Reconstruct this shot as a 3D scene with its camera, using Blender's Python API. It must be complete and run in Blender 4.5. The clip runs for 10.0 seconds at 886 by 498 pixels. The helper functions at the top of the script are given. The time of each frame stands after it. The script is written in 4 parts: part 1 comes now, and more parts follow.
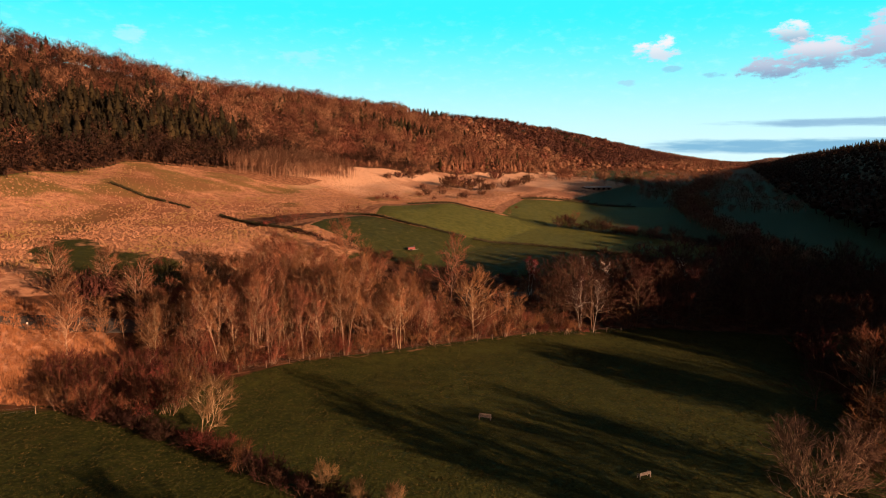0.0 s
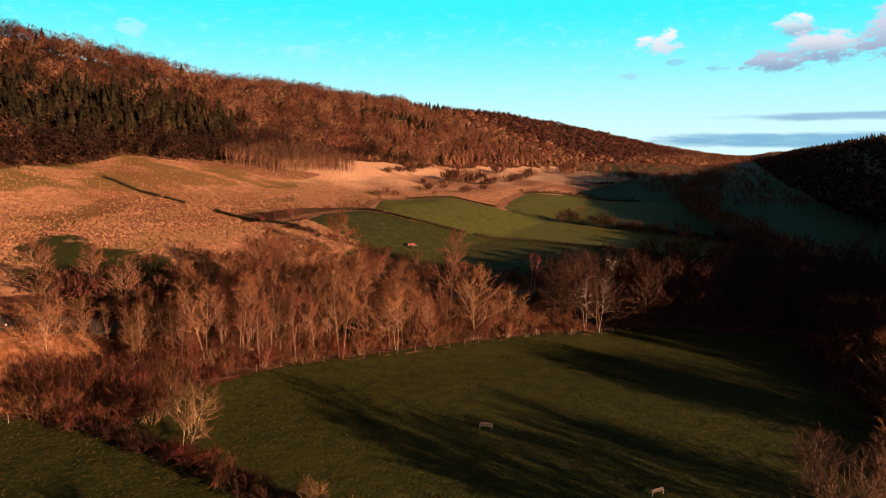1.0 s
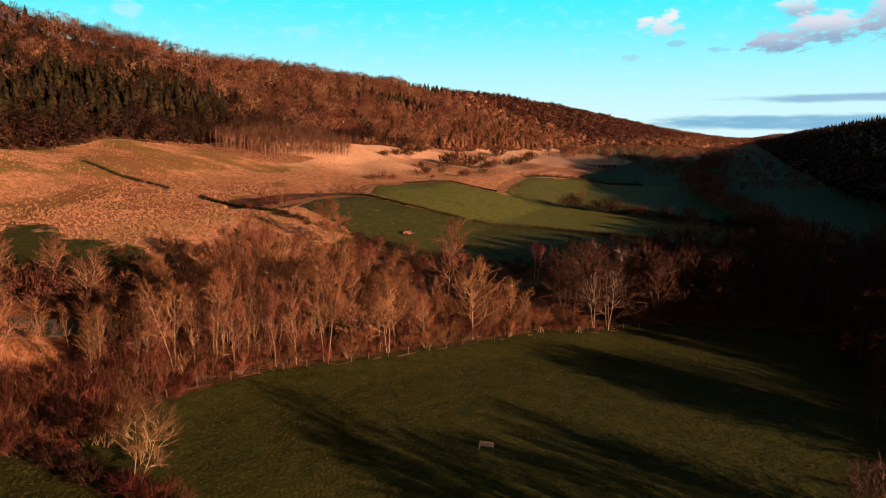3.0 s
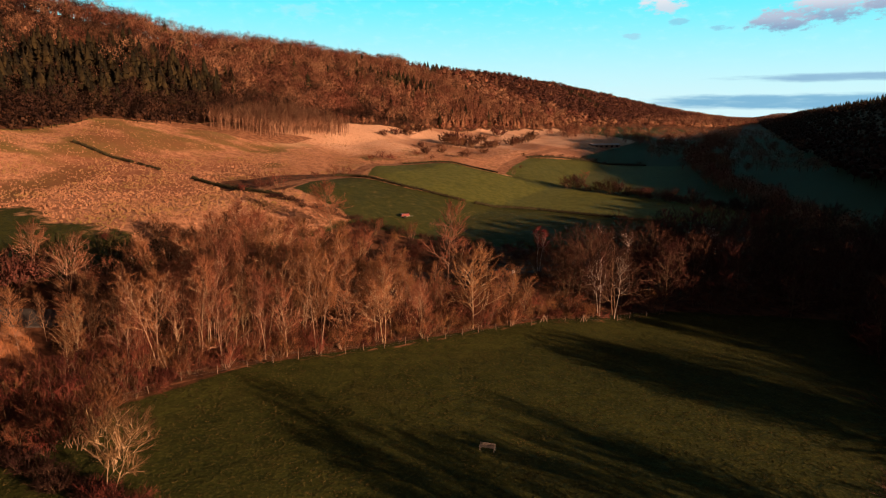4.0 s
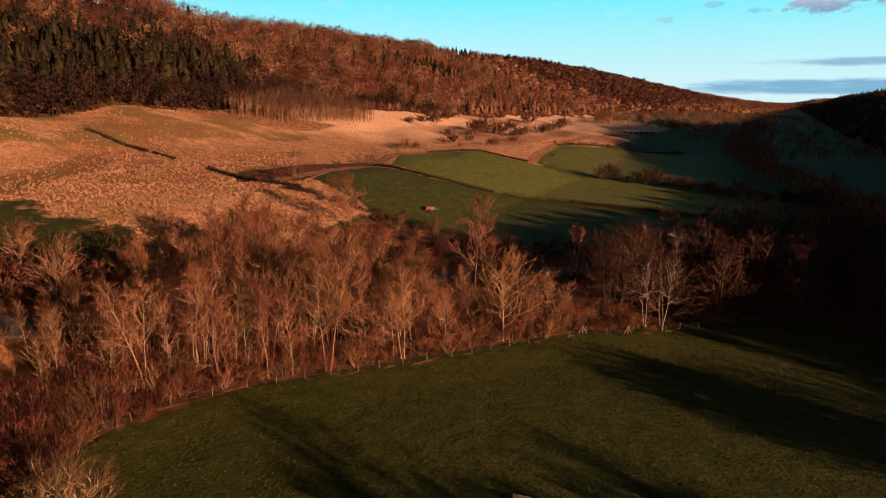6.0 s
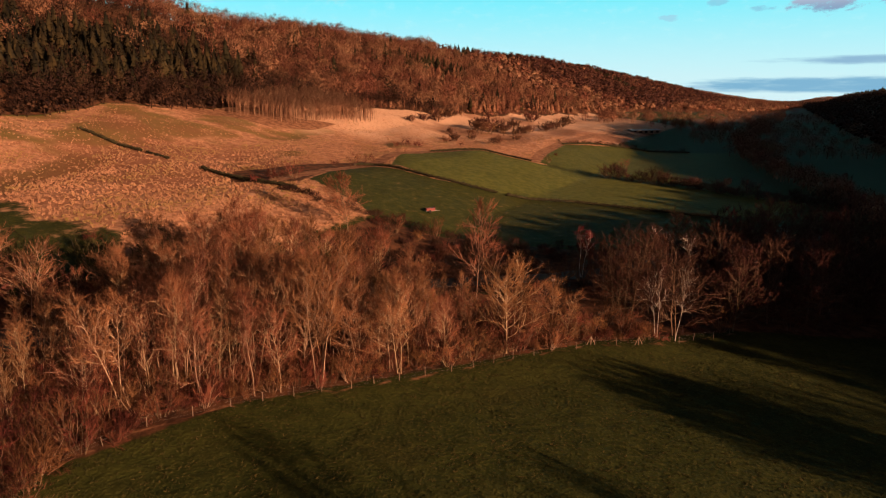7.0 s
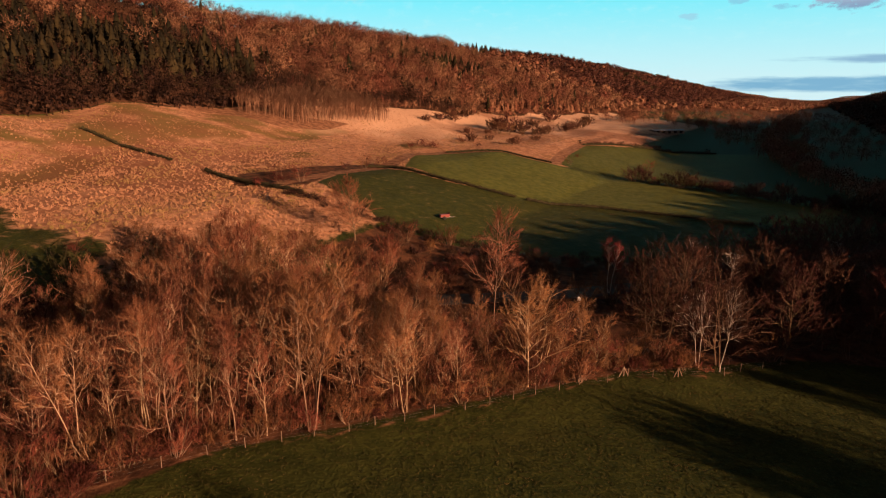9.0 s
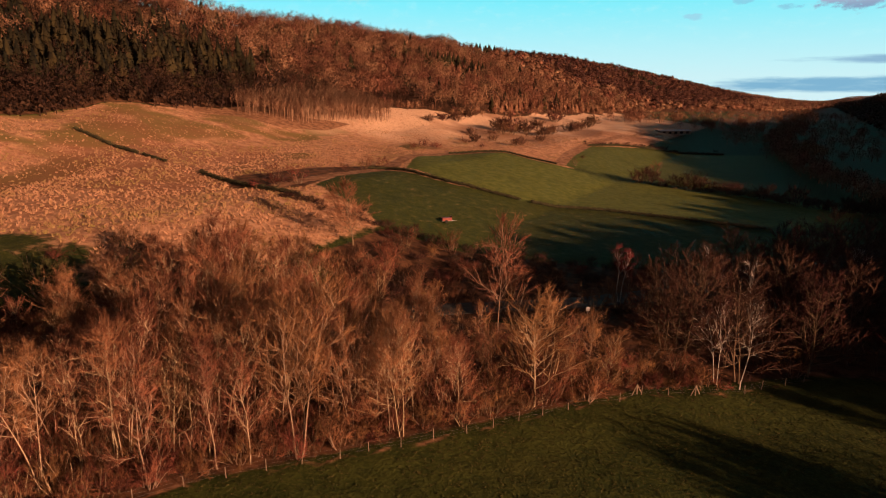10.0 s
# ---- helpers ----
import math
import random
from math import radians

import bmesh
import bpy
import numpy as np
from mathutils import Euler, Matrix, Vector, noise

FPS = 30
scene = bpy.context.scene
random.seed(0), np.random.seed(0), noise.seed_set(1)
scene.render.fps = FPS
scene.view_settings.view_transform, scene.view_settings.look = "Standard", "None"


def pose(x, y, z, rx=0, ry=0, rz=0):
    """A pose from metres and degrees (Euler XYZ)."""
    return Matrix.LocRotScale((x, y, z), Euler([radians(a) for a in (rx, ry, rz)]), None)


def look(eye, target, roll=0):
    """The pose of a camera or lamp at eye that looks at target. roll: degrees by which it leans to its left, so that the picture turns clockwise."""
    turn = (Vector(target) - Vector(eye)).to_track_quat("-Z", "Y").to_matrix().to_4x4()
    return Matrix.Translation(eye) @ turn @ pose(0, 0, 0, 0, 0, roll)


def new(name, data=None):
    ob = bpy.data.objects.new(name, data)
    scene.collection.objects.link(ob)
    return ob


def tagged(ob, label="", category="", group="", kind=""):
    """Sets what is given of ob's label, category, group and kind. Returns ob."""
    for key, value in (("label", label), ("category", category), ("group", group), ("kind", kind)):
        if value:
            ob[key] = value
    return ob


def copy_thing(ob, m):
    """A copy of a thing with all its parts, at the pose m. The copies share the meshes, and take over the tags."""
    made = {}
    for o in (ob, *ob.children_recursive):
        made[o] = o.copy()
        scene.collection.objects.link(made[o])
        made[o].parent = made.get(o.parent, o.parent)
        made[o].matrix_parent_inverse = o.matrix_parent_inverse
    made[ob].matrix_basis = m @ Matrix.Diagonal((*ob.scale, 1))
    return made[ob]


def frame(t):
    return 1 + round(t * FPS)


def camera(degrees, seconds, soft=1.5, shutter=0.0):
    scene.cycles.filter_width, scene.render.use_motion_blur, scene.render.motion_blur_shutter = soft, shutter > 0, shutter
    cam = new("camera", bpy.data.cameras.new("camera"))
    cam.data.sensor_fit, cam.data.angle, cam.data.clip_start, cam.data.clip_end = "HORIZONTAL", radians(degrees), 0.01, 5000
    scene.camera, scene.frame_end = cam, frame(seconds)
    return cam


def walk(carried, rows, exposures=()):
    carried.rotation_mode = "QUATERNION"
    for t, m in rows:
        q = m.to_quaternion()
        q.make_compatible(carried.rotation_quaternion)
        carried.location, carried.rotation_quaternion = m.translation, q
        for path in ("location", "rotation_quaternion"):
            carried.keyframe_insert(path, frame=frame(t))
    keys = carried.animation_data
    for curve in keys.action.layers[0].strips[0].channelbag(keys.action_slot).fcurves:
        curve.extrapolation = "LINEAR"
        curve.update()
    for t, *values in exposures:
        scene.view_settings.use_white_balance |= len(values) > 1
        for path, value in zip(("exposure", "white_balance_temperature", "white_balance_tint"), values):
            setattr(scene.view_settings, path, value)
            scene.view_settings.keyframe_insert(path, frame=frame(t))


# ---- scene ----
cam = camera(71.1, 10.0, soft=1.15)
PATH = [
    (0, (0.938, 0.423, 37.015), (0.905, 2.4, 36.718), 0.4),
    (0.5, (1.144, 3.052, 36.973), (1.107, 5.029, 36.675), 0.4),
    (1, (1.299, 5.707, 36.885), (1.26, 7.681, 36.569), 0.4),
    (1.5, (1.443, 8.379, 36.806), (1.404, 10.351, 36.476), 0.3),
    (2, (1.545, 10.989, 36.88), (1.507, 12.959, 36.536), 0.3),
    (3.5, (1.803, 19.11, 36.591), (1.766, 21.07, 36.195), 0.3),
    (4, (1.836, 21.874, 36.521), (1.799, 23.826, 36.09), 0.3),
    (4.5, (1.881, 24.838, 36.475), (1.843, 26.787, 36.03), 0.2),
    (5, (1.662, 27.88, 36.384), (1.604, 29.824, 35.917), 0.2),
    (5.5, (1.611, 30.925, 36.396), (1.505, 32.866, 35.925), 0.2),
    (7, (1.655, 39.738, 36.102), (1.523, 41.676, 35.625), 0.1),
    (7.5, (1.67, 42.537, 36.072), (1.537, 44.475, 35.594), 0.1),
    (8, (1.496, 45.365, 35.98), (1.362, 47.302, 35.501), 0.1),
    (8.5, (1.336, 48.072, 35.98), (1.184, 50.008, 35.5), 0.1),
    (9, (1.292, 50.751, 35.932), (1.107, 52.684, 35.453), 0.1),
    (9.5, (1.213, 53.65, 35.797), (1.023, 55.583, 35.319), 0.1),
    (10, (1.131, 56.348, 35.68), (0.935, 58.28, 35.202), 0.1),
]
walk(cam, [(t, look(e, g, r)) for t, e, g, r in PATH], exposures=((0, 0.12), (4.5, 0.02), (10, -0.05)))

# ---- world, sun, exposure ----
SUN_AZ, SUN_EL = radians(123.0), radians(12.0)
to_sun = Vector((math.sin(SUN_AZ) * math.cos(SUN_EL), math.cos(SUN_AZ) * math.cos(SUN_EL), math.sin(SUN_EL)))
sun = new("sun", bpy.data.lights.new("sun", "SUN"))
sun.data.energy, sun.data.angle, sun.data.color = 10.4, radians(0.55), (1.0, 0.545, 0.315)
sun.matrix_world = look(to_sun * 500, (0, 0, 0))


class Nodes:
    """Short-hand for building a node tree."""

    def __init__(self, tree):
        self.t = tree
        tree.nodes.clear()

    def add(self, kind, **props):
        n = self.t.nodes.new(kind)
        for k, v in props.items():
            if k == "operation":
                n.operation = v
            elif k == "blend":
                n.blend_type = v
            elif k == "dims":
                n.noise_dimensions = v
            elif k == "data_type":
                n.data_type = v
        return n

    def put(self, socket, value):
        if isinstance(value, bpy.types.NodeSocket):
            self.t.links.new(value, socket)
        elif isinstance(value, tuple) and socket.type == "RGBA" and len(value) == 3:
            socket.default_value = (*value, 1)
        else:
            socket.default_value = value

    def math(self, op, a, b=0.0, c=0.0):
        n = self.add("ShaderNodeMath", operation=op)
        for s, v in zip(n.inputs, (a, b, c)):
            self.put(s, v)
        return n.outputs[0]

    def mix(self, f, a, b, blend="MIX"):
        n = self.add("ShaderNodeMix", data_type="RGBA", blend=blend)
        for s, v in ((n.inputs[0], f), (n.inputs[6], a), (n.inputs[7], b)):
            self.put(s, v)
        return n.outputs[2]

    def noise(self, vec, scale, detail=3.0, rough=0.55):
        n = self.add("ShaderNodeTexNoise")
        if vec is not None:
            self.put(n.inputs["Vector"], vec)
        n.inputs["Scale"].default_value, n.inputs["Detail"].default_value, n.inputs["Roughness"].default_value = scale, detail, rough
        return n.outputs[0]

    def ramp(self, f, a, b, lo=0.0, hi=1.0):
        n = self.add("ShaderNodeMapRange")
        n.interpolation_type = "SMOOTHSTEP"
        for s, v in zip(n.inputs, (f, a, b, lo, hi)):
            self.put(s, v)
        return n.outputs[0]


def make_world():
    w = bpy.data.worlds.new("sky")
    scene.world = w
    w.use_nodes = True
    k = Nodes(w.node_tree)
    sky = k.add("ShaderNodeTexSky")
    sky.sky_type, sky.sun_disc = "NISHITA", False
    sky.sun_elevation, sky.sun_rotation = SUN_EL, SUN_AZ
    sky.air_density, sky.dust_density, sky.ozone_density = 1.0, 0.3, 2.0
    way = k.add("ShaderNodeTexCoord").outputs["Generated"]
    sep = k.add("ShaderNodeSeparateXYZ")
    k.put(sep.inputs[0], way)
    az = k.math("MULTIPLY", k.math("ARCTAN2", sep.outputs[0], sep.outputs[1]), 57.2958)
    el = k.math("MULTIPLY", k.math("ARCSINE", sep.outputs[2]), 57.2958)
    # the sky grows deeper and darker towards the zenith
    deep = k.ramp(el, -1.0, 12.5)
    col = k.mix(deep, SKY_LOW, SKY_MID)
    col = k.mix(k.ramp(el, 14.0, 24.0), col, SKY_TOP)
    # away from the bright quarter the sky is duller
    col = k.mix(k.ramp(sep.outputs[1], 0.72, 0.25), col, SKY_DULL)
    # warm glow low on the sun's side
    toward = k.math("ADD", k.math("MULTIPLY", sep.outputs[0], math.sin(SUN_AZ)), k.math("MULTIPLY", sep.outputs[1], math.cos(SUN_AZ)))
    col = k.mix(k.ramp(toward, 0.3, 0.85), col, k.mix(k.ramp(el, 0.0, 30.0), SKY_GLOW, SKY_TOP))
    col = k.mix(0.12, col, k.mix(1.0, sky.outputs[0], (0.08, 0.08, 0.08), "MULTIPLY"))
    comb = k.add("ShaderNodeCombineXYZ")
    k.put(comb.inputs[0], az)
    k.put(comb.inputs[1], k.math("MULTIPLY", el, 2.2))
    fluff = k.noise(comb.outputs[0], 0.62, 7.0, 0.66)
    streak_v = k.add("ShaderNodeCombineXYZ")
    k.put(streak_v.inputs[0], k.math("MULTIPLY", az, 0.12))
    k.put(streak_v.inputs[1], el)
    streak = k.noise(streak_v.outputs[0], 1.4, 5.0, 0.6)

    def bank(col, a, e, wa, we, tex, tint, amount, shade=None, gain=3.6):
        dx = k.math("DIVIDE", k.math("SUBTRACT", az, a), wa)
        dy = k.math("DIVIDE", k.math("SUBTRACT", el, e), we)
        d = k.math("ADD", k.math("MULTIPLY", dx, dx), k.math("MULTIPLY", dy, dy))
        m = k.math("SUBTRACT", k.math("MULTIPLY_ADD", tex, gain, 0.78 - 0.5 * gain), d)
        m = k.ramp(m, 0.0, 0.7, 0.0, amount)
        if shade:
            tint = k.mix(k.ramp(dy, -0.55, 0.55), shade, tint)
        return k.mix(m, col, tint)

    col = k.mix(k.math("MULTIPLY", k.ramp(fluff, 0.48, 0.75, 0.0, 0.3), k.ramp(el, 14.0, 8.0)), col, (0.55, 0.95, 1.0))
    pale, grey, dusk = (0.93, 0.86, 0.88), (0.33, 0.42, 0.58), (0.26, 0.46, 0.66)
    col = bank(col, 28.0, 0.95, 17.0, 0.85, streak, (0.20, 0.45, 0.66), 0.95, gain=1.6)
    col = bank(col, 33.5, 2.75, 13.5, 0.5, streak, dusk, 0.9, gain=1.6)
    col = bank(col, 48.0, 3.5, 12.0, 0.8, streak, dusk, 0.8, gain=1.6)
    col = bank(col, 17.4, 8.9, 2.2, 1.25, fluff, pale, 0.95, (0.62, 0.72, 0.82))
    col = bank(col, 18.7, 7.3, 1.1, 0.3, fluff, (0.25, 0.55, 0.75), 0.6)
    col = bank(col, 27.3, 9.6, 1.8, 1.2, fluff, pale, 0.85, grey)
    col = bank(col, 29.4, 7.9, 4.2, 1.5, fluff, (0.78, 0.74, 0.82), 0.92, (0.28, 0.38, 0.56))
    col = bank(col, 26.2, 7.0, 2.9, 1.1, fluff, (0.50, 0.54, 0.68), 0.95, (0.26, 0.36, 0.54))
    col = bank(col, 33.8, 8.6, 3.2, 2.2, fluff, (0.66, 0.62, 0.76), 0.9, grey)
    col = bank(col, 45.0, 9.0, 6.0, 2.4, fluff, (0.66, 0.62, 0.76), 0.9, grey)
    col = bank(col, 15.0, 6.3, 1.0, 0.35, fluff, (0.35, 0.62, 0.8), 0.6)
    col = bank(col, 22.0, 6.75, 1.1, 0.3, fluff, (0.25, 0.5, 0.7), 0.6)
    col = bank(col, -27.0, 9.4, 1.6, 0.8, fluff, (0.5, 0.85, 0.9), 0.55)
    col = bank(col, -13.2, 8.4, 2.6, 0.8, fluff, (0.4, 0.85, 0.9), 0.5)
    bg = k.add("ShaderNodeBackground")
    k.put(bg.inputs[0], col)
    bg.inputs[1].default_value = SKY_STRENGTH
    out = k.add("ShaderNodeOutputWorld")
    k.put(out.inputs[0], bg.outputs[0])


SKY_LOW, SKY_MID, SKY_TOP, SKY_GLOW, SKY_DULL, SKY_STRENGTH = (0.74, 1.0, 1.06), (0.03, 0.95, 1.12), (0.024, 0.022, 0.032), (0.40, 0.17, 0.075), (0.054, 0.038, 0.040), 1.0
make_world()


# ---- materials ----
def material(name, base, dark, scale, rough=0.9, bump=0.0, per_object=0.0, tint=None, spec=0.2, fine=12.0):
    """A matt natural surface: two colours mixed by broad and fine noise, shifted a little per object or per plant."""
    m = bpy.data.materials.new(name)
    m.use_nodes = True
    k = Nodes(m.node_tree)
    pos = k.add("ShaderNodeTexCoord").outputs["Object"]
    broad, small = k.noise(pos, scale, 3.0), k.noise(pos, scale * fine, 4.0)
    f = k.ramp(k.math("ADD", k.math("MULTIPLY", broad, 0.55), k.math("MULTIPLY", small, 0.45)), 0.32, 0.68)
    col = k.mix(f, dark, base)
    if tint:
        a = k.add("ShaderNodeAttribute")
        a.attribute_name = "tint"
        col = k.mix(a.outputs["Fac"], col, tint)
    if per_object:
        r = k.add("ShaderNodeObjectInfo").outputs["Random"]
        hs = k.add("ShaderNodeHueSaturation")
        k.put(hs.inputs["Hue"], k.ramp(r, 0.0, 1.0, 0.5 - 0.03 * per_object, 0.5 + 0.02 * per_object))
        k.put(hs.inputs["Value"], k.ramp(k.math("FRACT", k.math("MULTIPLY", r, 7.31)), 0.0, 1.0, 1 - 0.4 * per_object, 1 + 0.4 * per_object))
        k.put(hs.inputs["Color"], col)
        col = hs.outputs[0]
    p = k.add("ShaderNodeBsdfPrincipled")
    k.put(p.inputs["Base Color"], col)
    p.inputs["Roughness"].default_value = rough
    p.inputs["Specular IOR Level"].default_value = spec
    if bump:
        b = k.add("ShaderNodeBump")
        b.inputs["Strength"].default_value, b.inputs["Distance"].default_value = bump, 0.05
        k.put(b.inputs["Height"], small)
        k.put(p.inputs["Normal"], b.outputs[0])
    out = k.add("ShaderNodeOutputMaterial")
    k.put(out.inputs[0], p.outputs[0])
    return m


BARK_PALE = material("bark_pale", (0.49, 0.345, 0.23), (0.17, 0.115, 0.072), 0.8, bump=0.4, per_object=0.6)
BARK_DARK = material("bark_dark", (0.20, 0.13, 0.085), (0.08, 0.05, 0.03), 0.8, bump=0.4, per_object=0.6)
BARK_BIRCH = material("bark_birch", (0.72, 0.66, 0.60), (0.24, 0.18, 0.15), 0.9, bump=0.3, per_object=0.2)
TWIG_TAN = material("twig_tan", (0.335, 0.150, 0.075), (0.12, 0.052, 0.027), 0.25, per_object=0.6)
TWIG_OLIVE = material("twig_olive", (0.27, 0.175, 0.078), (0.16, 0.10, 0.045), 0.25, per_object=0.4)
IVY = material("ivy_leaf", (0.060, 0.056, 0.018), (0.028, 0.025, 0.010), 0.3, per_object=0.4)
TWIG_GREY = material("twig_grey", (0.16, 0.095, 0.07), (0.075, 0.043, 0.032), 0.25)
TWIG_THORN = material("twig_thorn", (0.145, 0.066, 0.040), (0.070, 0.032, 0.021), 0.3, per_object=0.7)
# reddish twig, deepened so the shaded wood stays dark by colour
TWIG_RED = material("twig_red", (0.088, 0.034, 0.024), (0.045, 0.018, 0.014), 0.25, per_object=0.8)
TWIG_SCRUB = material("twig_scrub", (0.20, 0.080, 0.040), (0.070, 0.027, 0.015), 0.3, per_object=1.0)
# hedge twig darkened all round to give the hedges' shadow side
TWIG_SHADOW = material("twig_dark", (0.072, 0.034, 0.022), (0.032, 0.016, 0.011), 0.3, per_object=0.8)
REED = material("dead_reed", (0.30, 0.125, 0.055), (0.20, 0.08, 0.036), 0.1, tint=(0.36, 0.17, 0.08))
TWIG_CRIMSON = material("twig_crimson", (0.15, 0.028, 0.028), (0.09, 0.016, 0.018), 0.3)
HEDGE = material("hedge_leaf", (0.055, 0.05, 0.022), (0.02, 0.018, 0.01), 0.5, per_object=0.4)
FAR_WOOD = material("far_wood", (0.200, 0.074, 0.048), (0.108, 0.041, 0.028), 0.02, tint=(0.290, 0.165, 0.097))
FAR_FIR = material("far_fir", (0.022, 0.019, 0.007), (0.012, 0.011, 0.004), 0.02, tint=(0.046, 0.033, 0.012))
# darkened wood tone: shade put into the colour of hillside trees
FAR_SHADE_TONE = material("far_dark_wood", (0.036, 0.015, 0.011), (0.020, 0.009, 0.007), 0.02, tint=(0.062, 0.032, 0.018))
# wood colour darkened to purple-brown for the slope turned from the sun
FAR_STEEP_SHADE = material("far_dim_wood", (0.070, 0.024, 0.019), (0.042, 0.015, 0.012), 0.02, tint=(0.105, 0.048, 0.032))
LARCH = material("far_larch", (0.180, 0.066, 0.039), (0.105, 0.041, 0.024), 0.03, tint=(0.250, 0.128, 0.073))
COPSE = material("copse_twig", (0.22, 0.106, 0.064), (0.145, 0.068, 0.041), 0.05, tint=(0.36, 0.215, 0.14))
STRAW = material("straw_tuft", (0.43, 0.238, 0.145), (0.25, 0.130, 0.075), 0.06, tint=(0.22, 0.16, 0.055))
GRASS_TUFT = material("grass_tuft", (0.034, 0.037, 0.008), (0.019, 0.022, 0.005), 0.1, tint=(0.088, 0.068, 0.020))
LOG = material("weathered_wood", (0.30, 0.22, 0.16), (0.14, 0.10, 0.07), 2.0, bump=0.3, per_object=0.4)
BENCH_WOOD = material("bench_wood", (0.30, 0.26, 0.225), (0.15, 0.125, 0.105), 4.0, bump=0.2, per_object=0.3)
WIRE = material("galvanised_wire", (0.30, 0.29, 0.27), (0.18, 0.16, 0.14), 3.0, rough=0.5)
RED_PAINT = material("red_paint", (0.22, 0.022, 0.014), (0.13, 0.015, 0.010), 1.5, rough=0.5, spec=0.5)
RUBBER = material("rubber", (0.03, 0.028, 0.026), (0.015, 0.014, 0.013), 2.0)
SIGN_WHITE = material("sign_white", (0.66, 0.64, 0.60), (0.50, 0.48, 0.45), 2.0, rough=0.5)
STEEL = material("steel", (0.34, 0.33, 0.32), (0.22, 0.21, 0.20), 2.0, rough=0.5)
ROOF = material("roof_sheet", (0.45, 0.46, 0.48), (0.32, 0.33, 0.35), 0.4, rough=0.6)
STONE = material("stone", (0.34, 0.27, 0.20), (0.18, 0.14, 0.10), 0.6, bump=0.4)
TARMAC = material("tarmac", (0.07, 0.065, 0.06), (0.04, 0.037, 0.035), 0.6, bump=0.3)
GLASS_DARK = material("dark_opening", (0.02, 0.02, 0.022), (0.01, 0.01, 0.012), 1.0, rough=0.2, spec=0.5)


def ground_material():
    """Pasture, dead straw grass, leaf litter and mud, laid by the cover attribute and broken up by noise."""
    m = bpy.data.materials.new("ground_cover")
    m.use_nodes = True
    k = Nodes(m.node_tree)
    pos = k.add("ShaderNodeTexCoord").outputs["Object"]
    a = k.add("ShaderNodeVertexColor")
    a.layer_name = "cover"
    sep = k.add("ShaderNodeSeparateColor")
    k.put(sep.inputs[0], a.outputs[0])
    huge, big, mid, fine = k.noise(pos, 0.012, 3), k.noise(pos, 0.07, 4, 0.6), k.noise(pos, 0.45, 4, 0.6), k.noise(pos, 2.6, 4, 0.65)
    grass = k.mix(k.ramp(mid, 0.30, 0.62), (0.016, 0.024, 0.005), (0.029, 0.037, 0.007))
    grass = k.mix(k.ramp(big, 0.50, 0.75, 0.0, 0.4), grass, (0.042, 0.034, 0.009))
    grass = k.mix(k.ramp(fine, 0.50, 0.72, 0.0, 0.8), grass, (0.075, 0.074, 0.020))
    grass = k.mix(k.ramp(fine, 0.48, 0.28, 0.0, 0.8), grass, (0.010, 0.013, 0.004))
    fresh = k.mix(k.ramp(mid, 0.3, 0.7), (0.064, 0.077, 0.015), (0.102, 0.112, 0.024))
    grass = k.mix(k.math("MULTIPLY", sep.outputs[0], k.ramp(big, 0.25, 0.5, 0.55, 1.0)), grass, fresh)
    straw = k.mix(k.ramp(mid, 0.36, 0.64), (0.25, 0.122, 0.072), (0.45, 0.25, 0.15))
    straw = k.mix(k.math("MULTIPLY", sep.outputs[0], k.ramp(mid, 0.25, 0.6, 0.6, 0.95)), straw, (0.13, 0.10, 0.03))
    pale = k.add("ShaderNodeAttribute")
    pale.attribute_name = "pale"
    straw = k.mix(k.math("MULTIPLY", pale.outputs["Fac"], k.ramp(mid, 0.2, 0.5, 0.5, 0.95)), straw, (0.57, 0.365, 0.245))
    straw = k.mix(k.ramp(huge, 0.50, 0.64, 0.0, 0.65), straw, (0.18, 0.075, 0.043))
    straw = k.mix(k.ramp(fine, 0.50, 0.30, 0.0, 0.5), straw, (0.18, 0.09, 0.045))
    litter = k.mix(k.ramp(mid, 0.35, 0.65), (0.045, 0.022, 0.013), (0.115, 0.052, 0.027))
    litter = k.mix(k.ramp(fine, 0.55, 0.75, 0.0, 0.6), litter, (0.17, 0.085, 0.045))
    mud = k.mix(k.ramp(mid, 0.35, 0.65), (0.14, 0.066, 0.037), (0.27, 0.14, 0.08))

    def edge(w):
        return k.ramp(k.math("ADD", w, k.math("MULTIPLY", k.math("SUBTRACT", mid, 0.5), 0.7)), 0.35, 0.65)

    col = k.mix(edge(sep.outputs[1]), grass, straw)
    col = k.mix(edge(sep.outputs[2]), col, litter)
    col = k.mix(edge(a.outputs["Alpha"]), col, mud)
    p = k.add("ShaderNodeBsdfPrincipled")
    k.put(p.inputs["Base Color"], col)
    p.inputs["Roughness"].default_value, p.inputs["Specular IOR Level"].default_value = 0.95, 0.1
    b = k.add("ShaderNodeBump")
    b.inputs["Strength"].default_value, b.inputs["Distance"].default_value = 0.9, 0.3
    k.put(b.inputs["Height"], k.math("ADD", mid, k.math("MULTIPLY", fine, 0.5)))
    k.put(p.inputs["Normal"], b.outputs[0])
    out = k.add("ShaderNodeOutputMaterial")
    k.put(out.inputs[0], p.outputs[0])
    return m


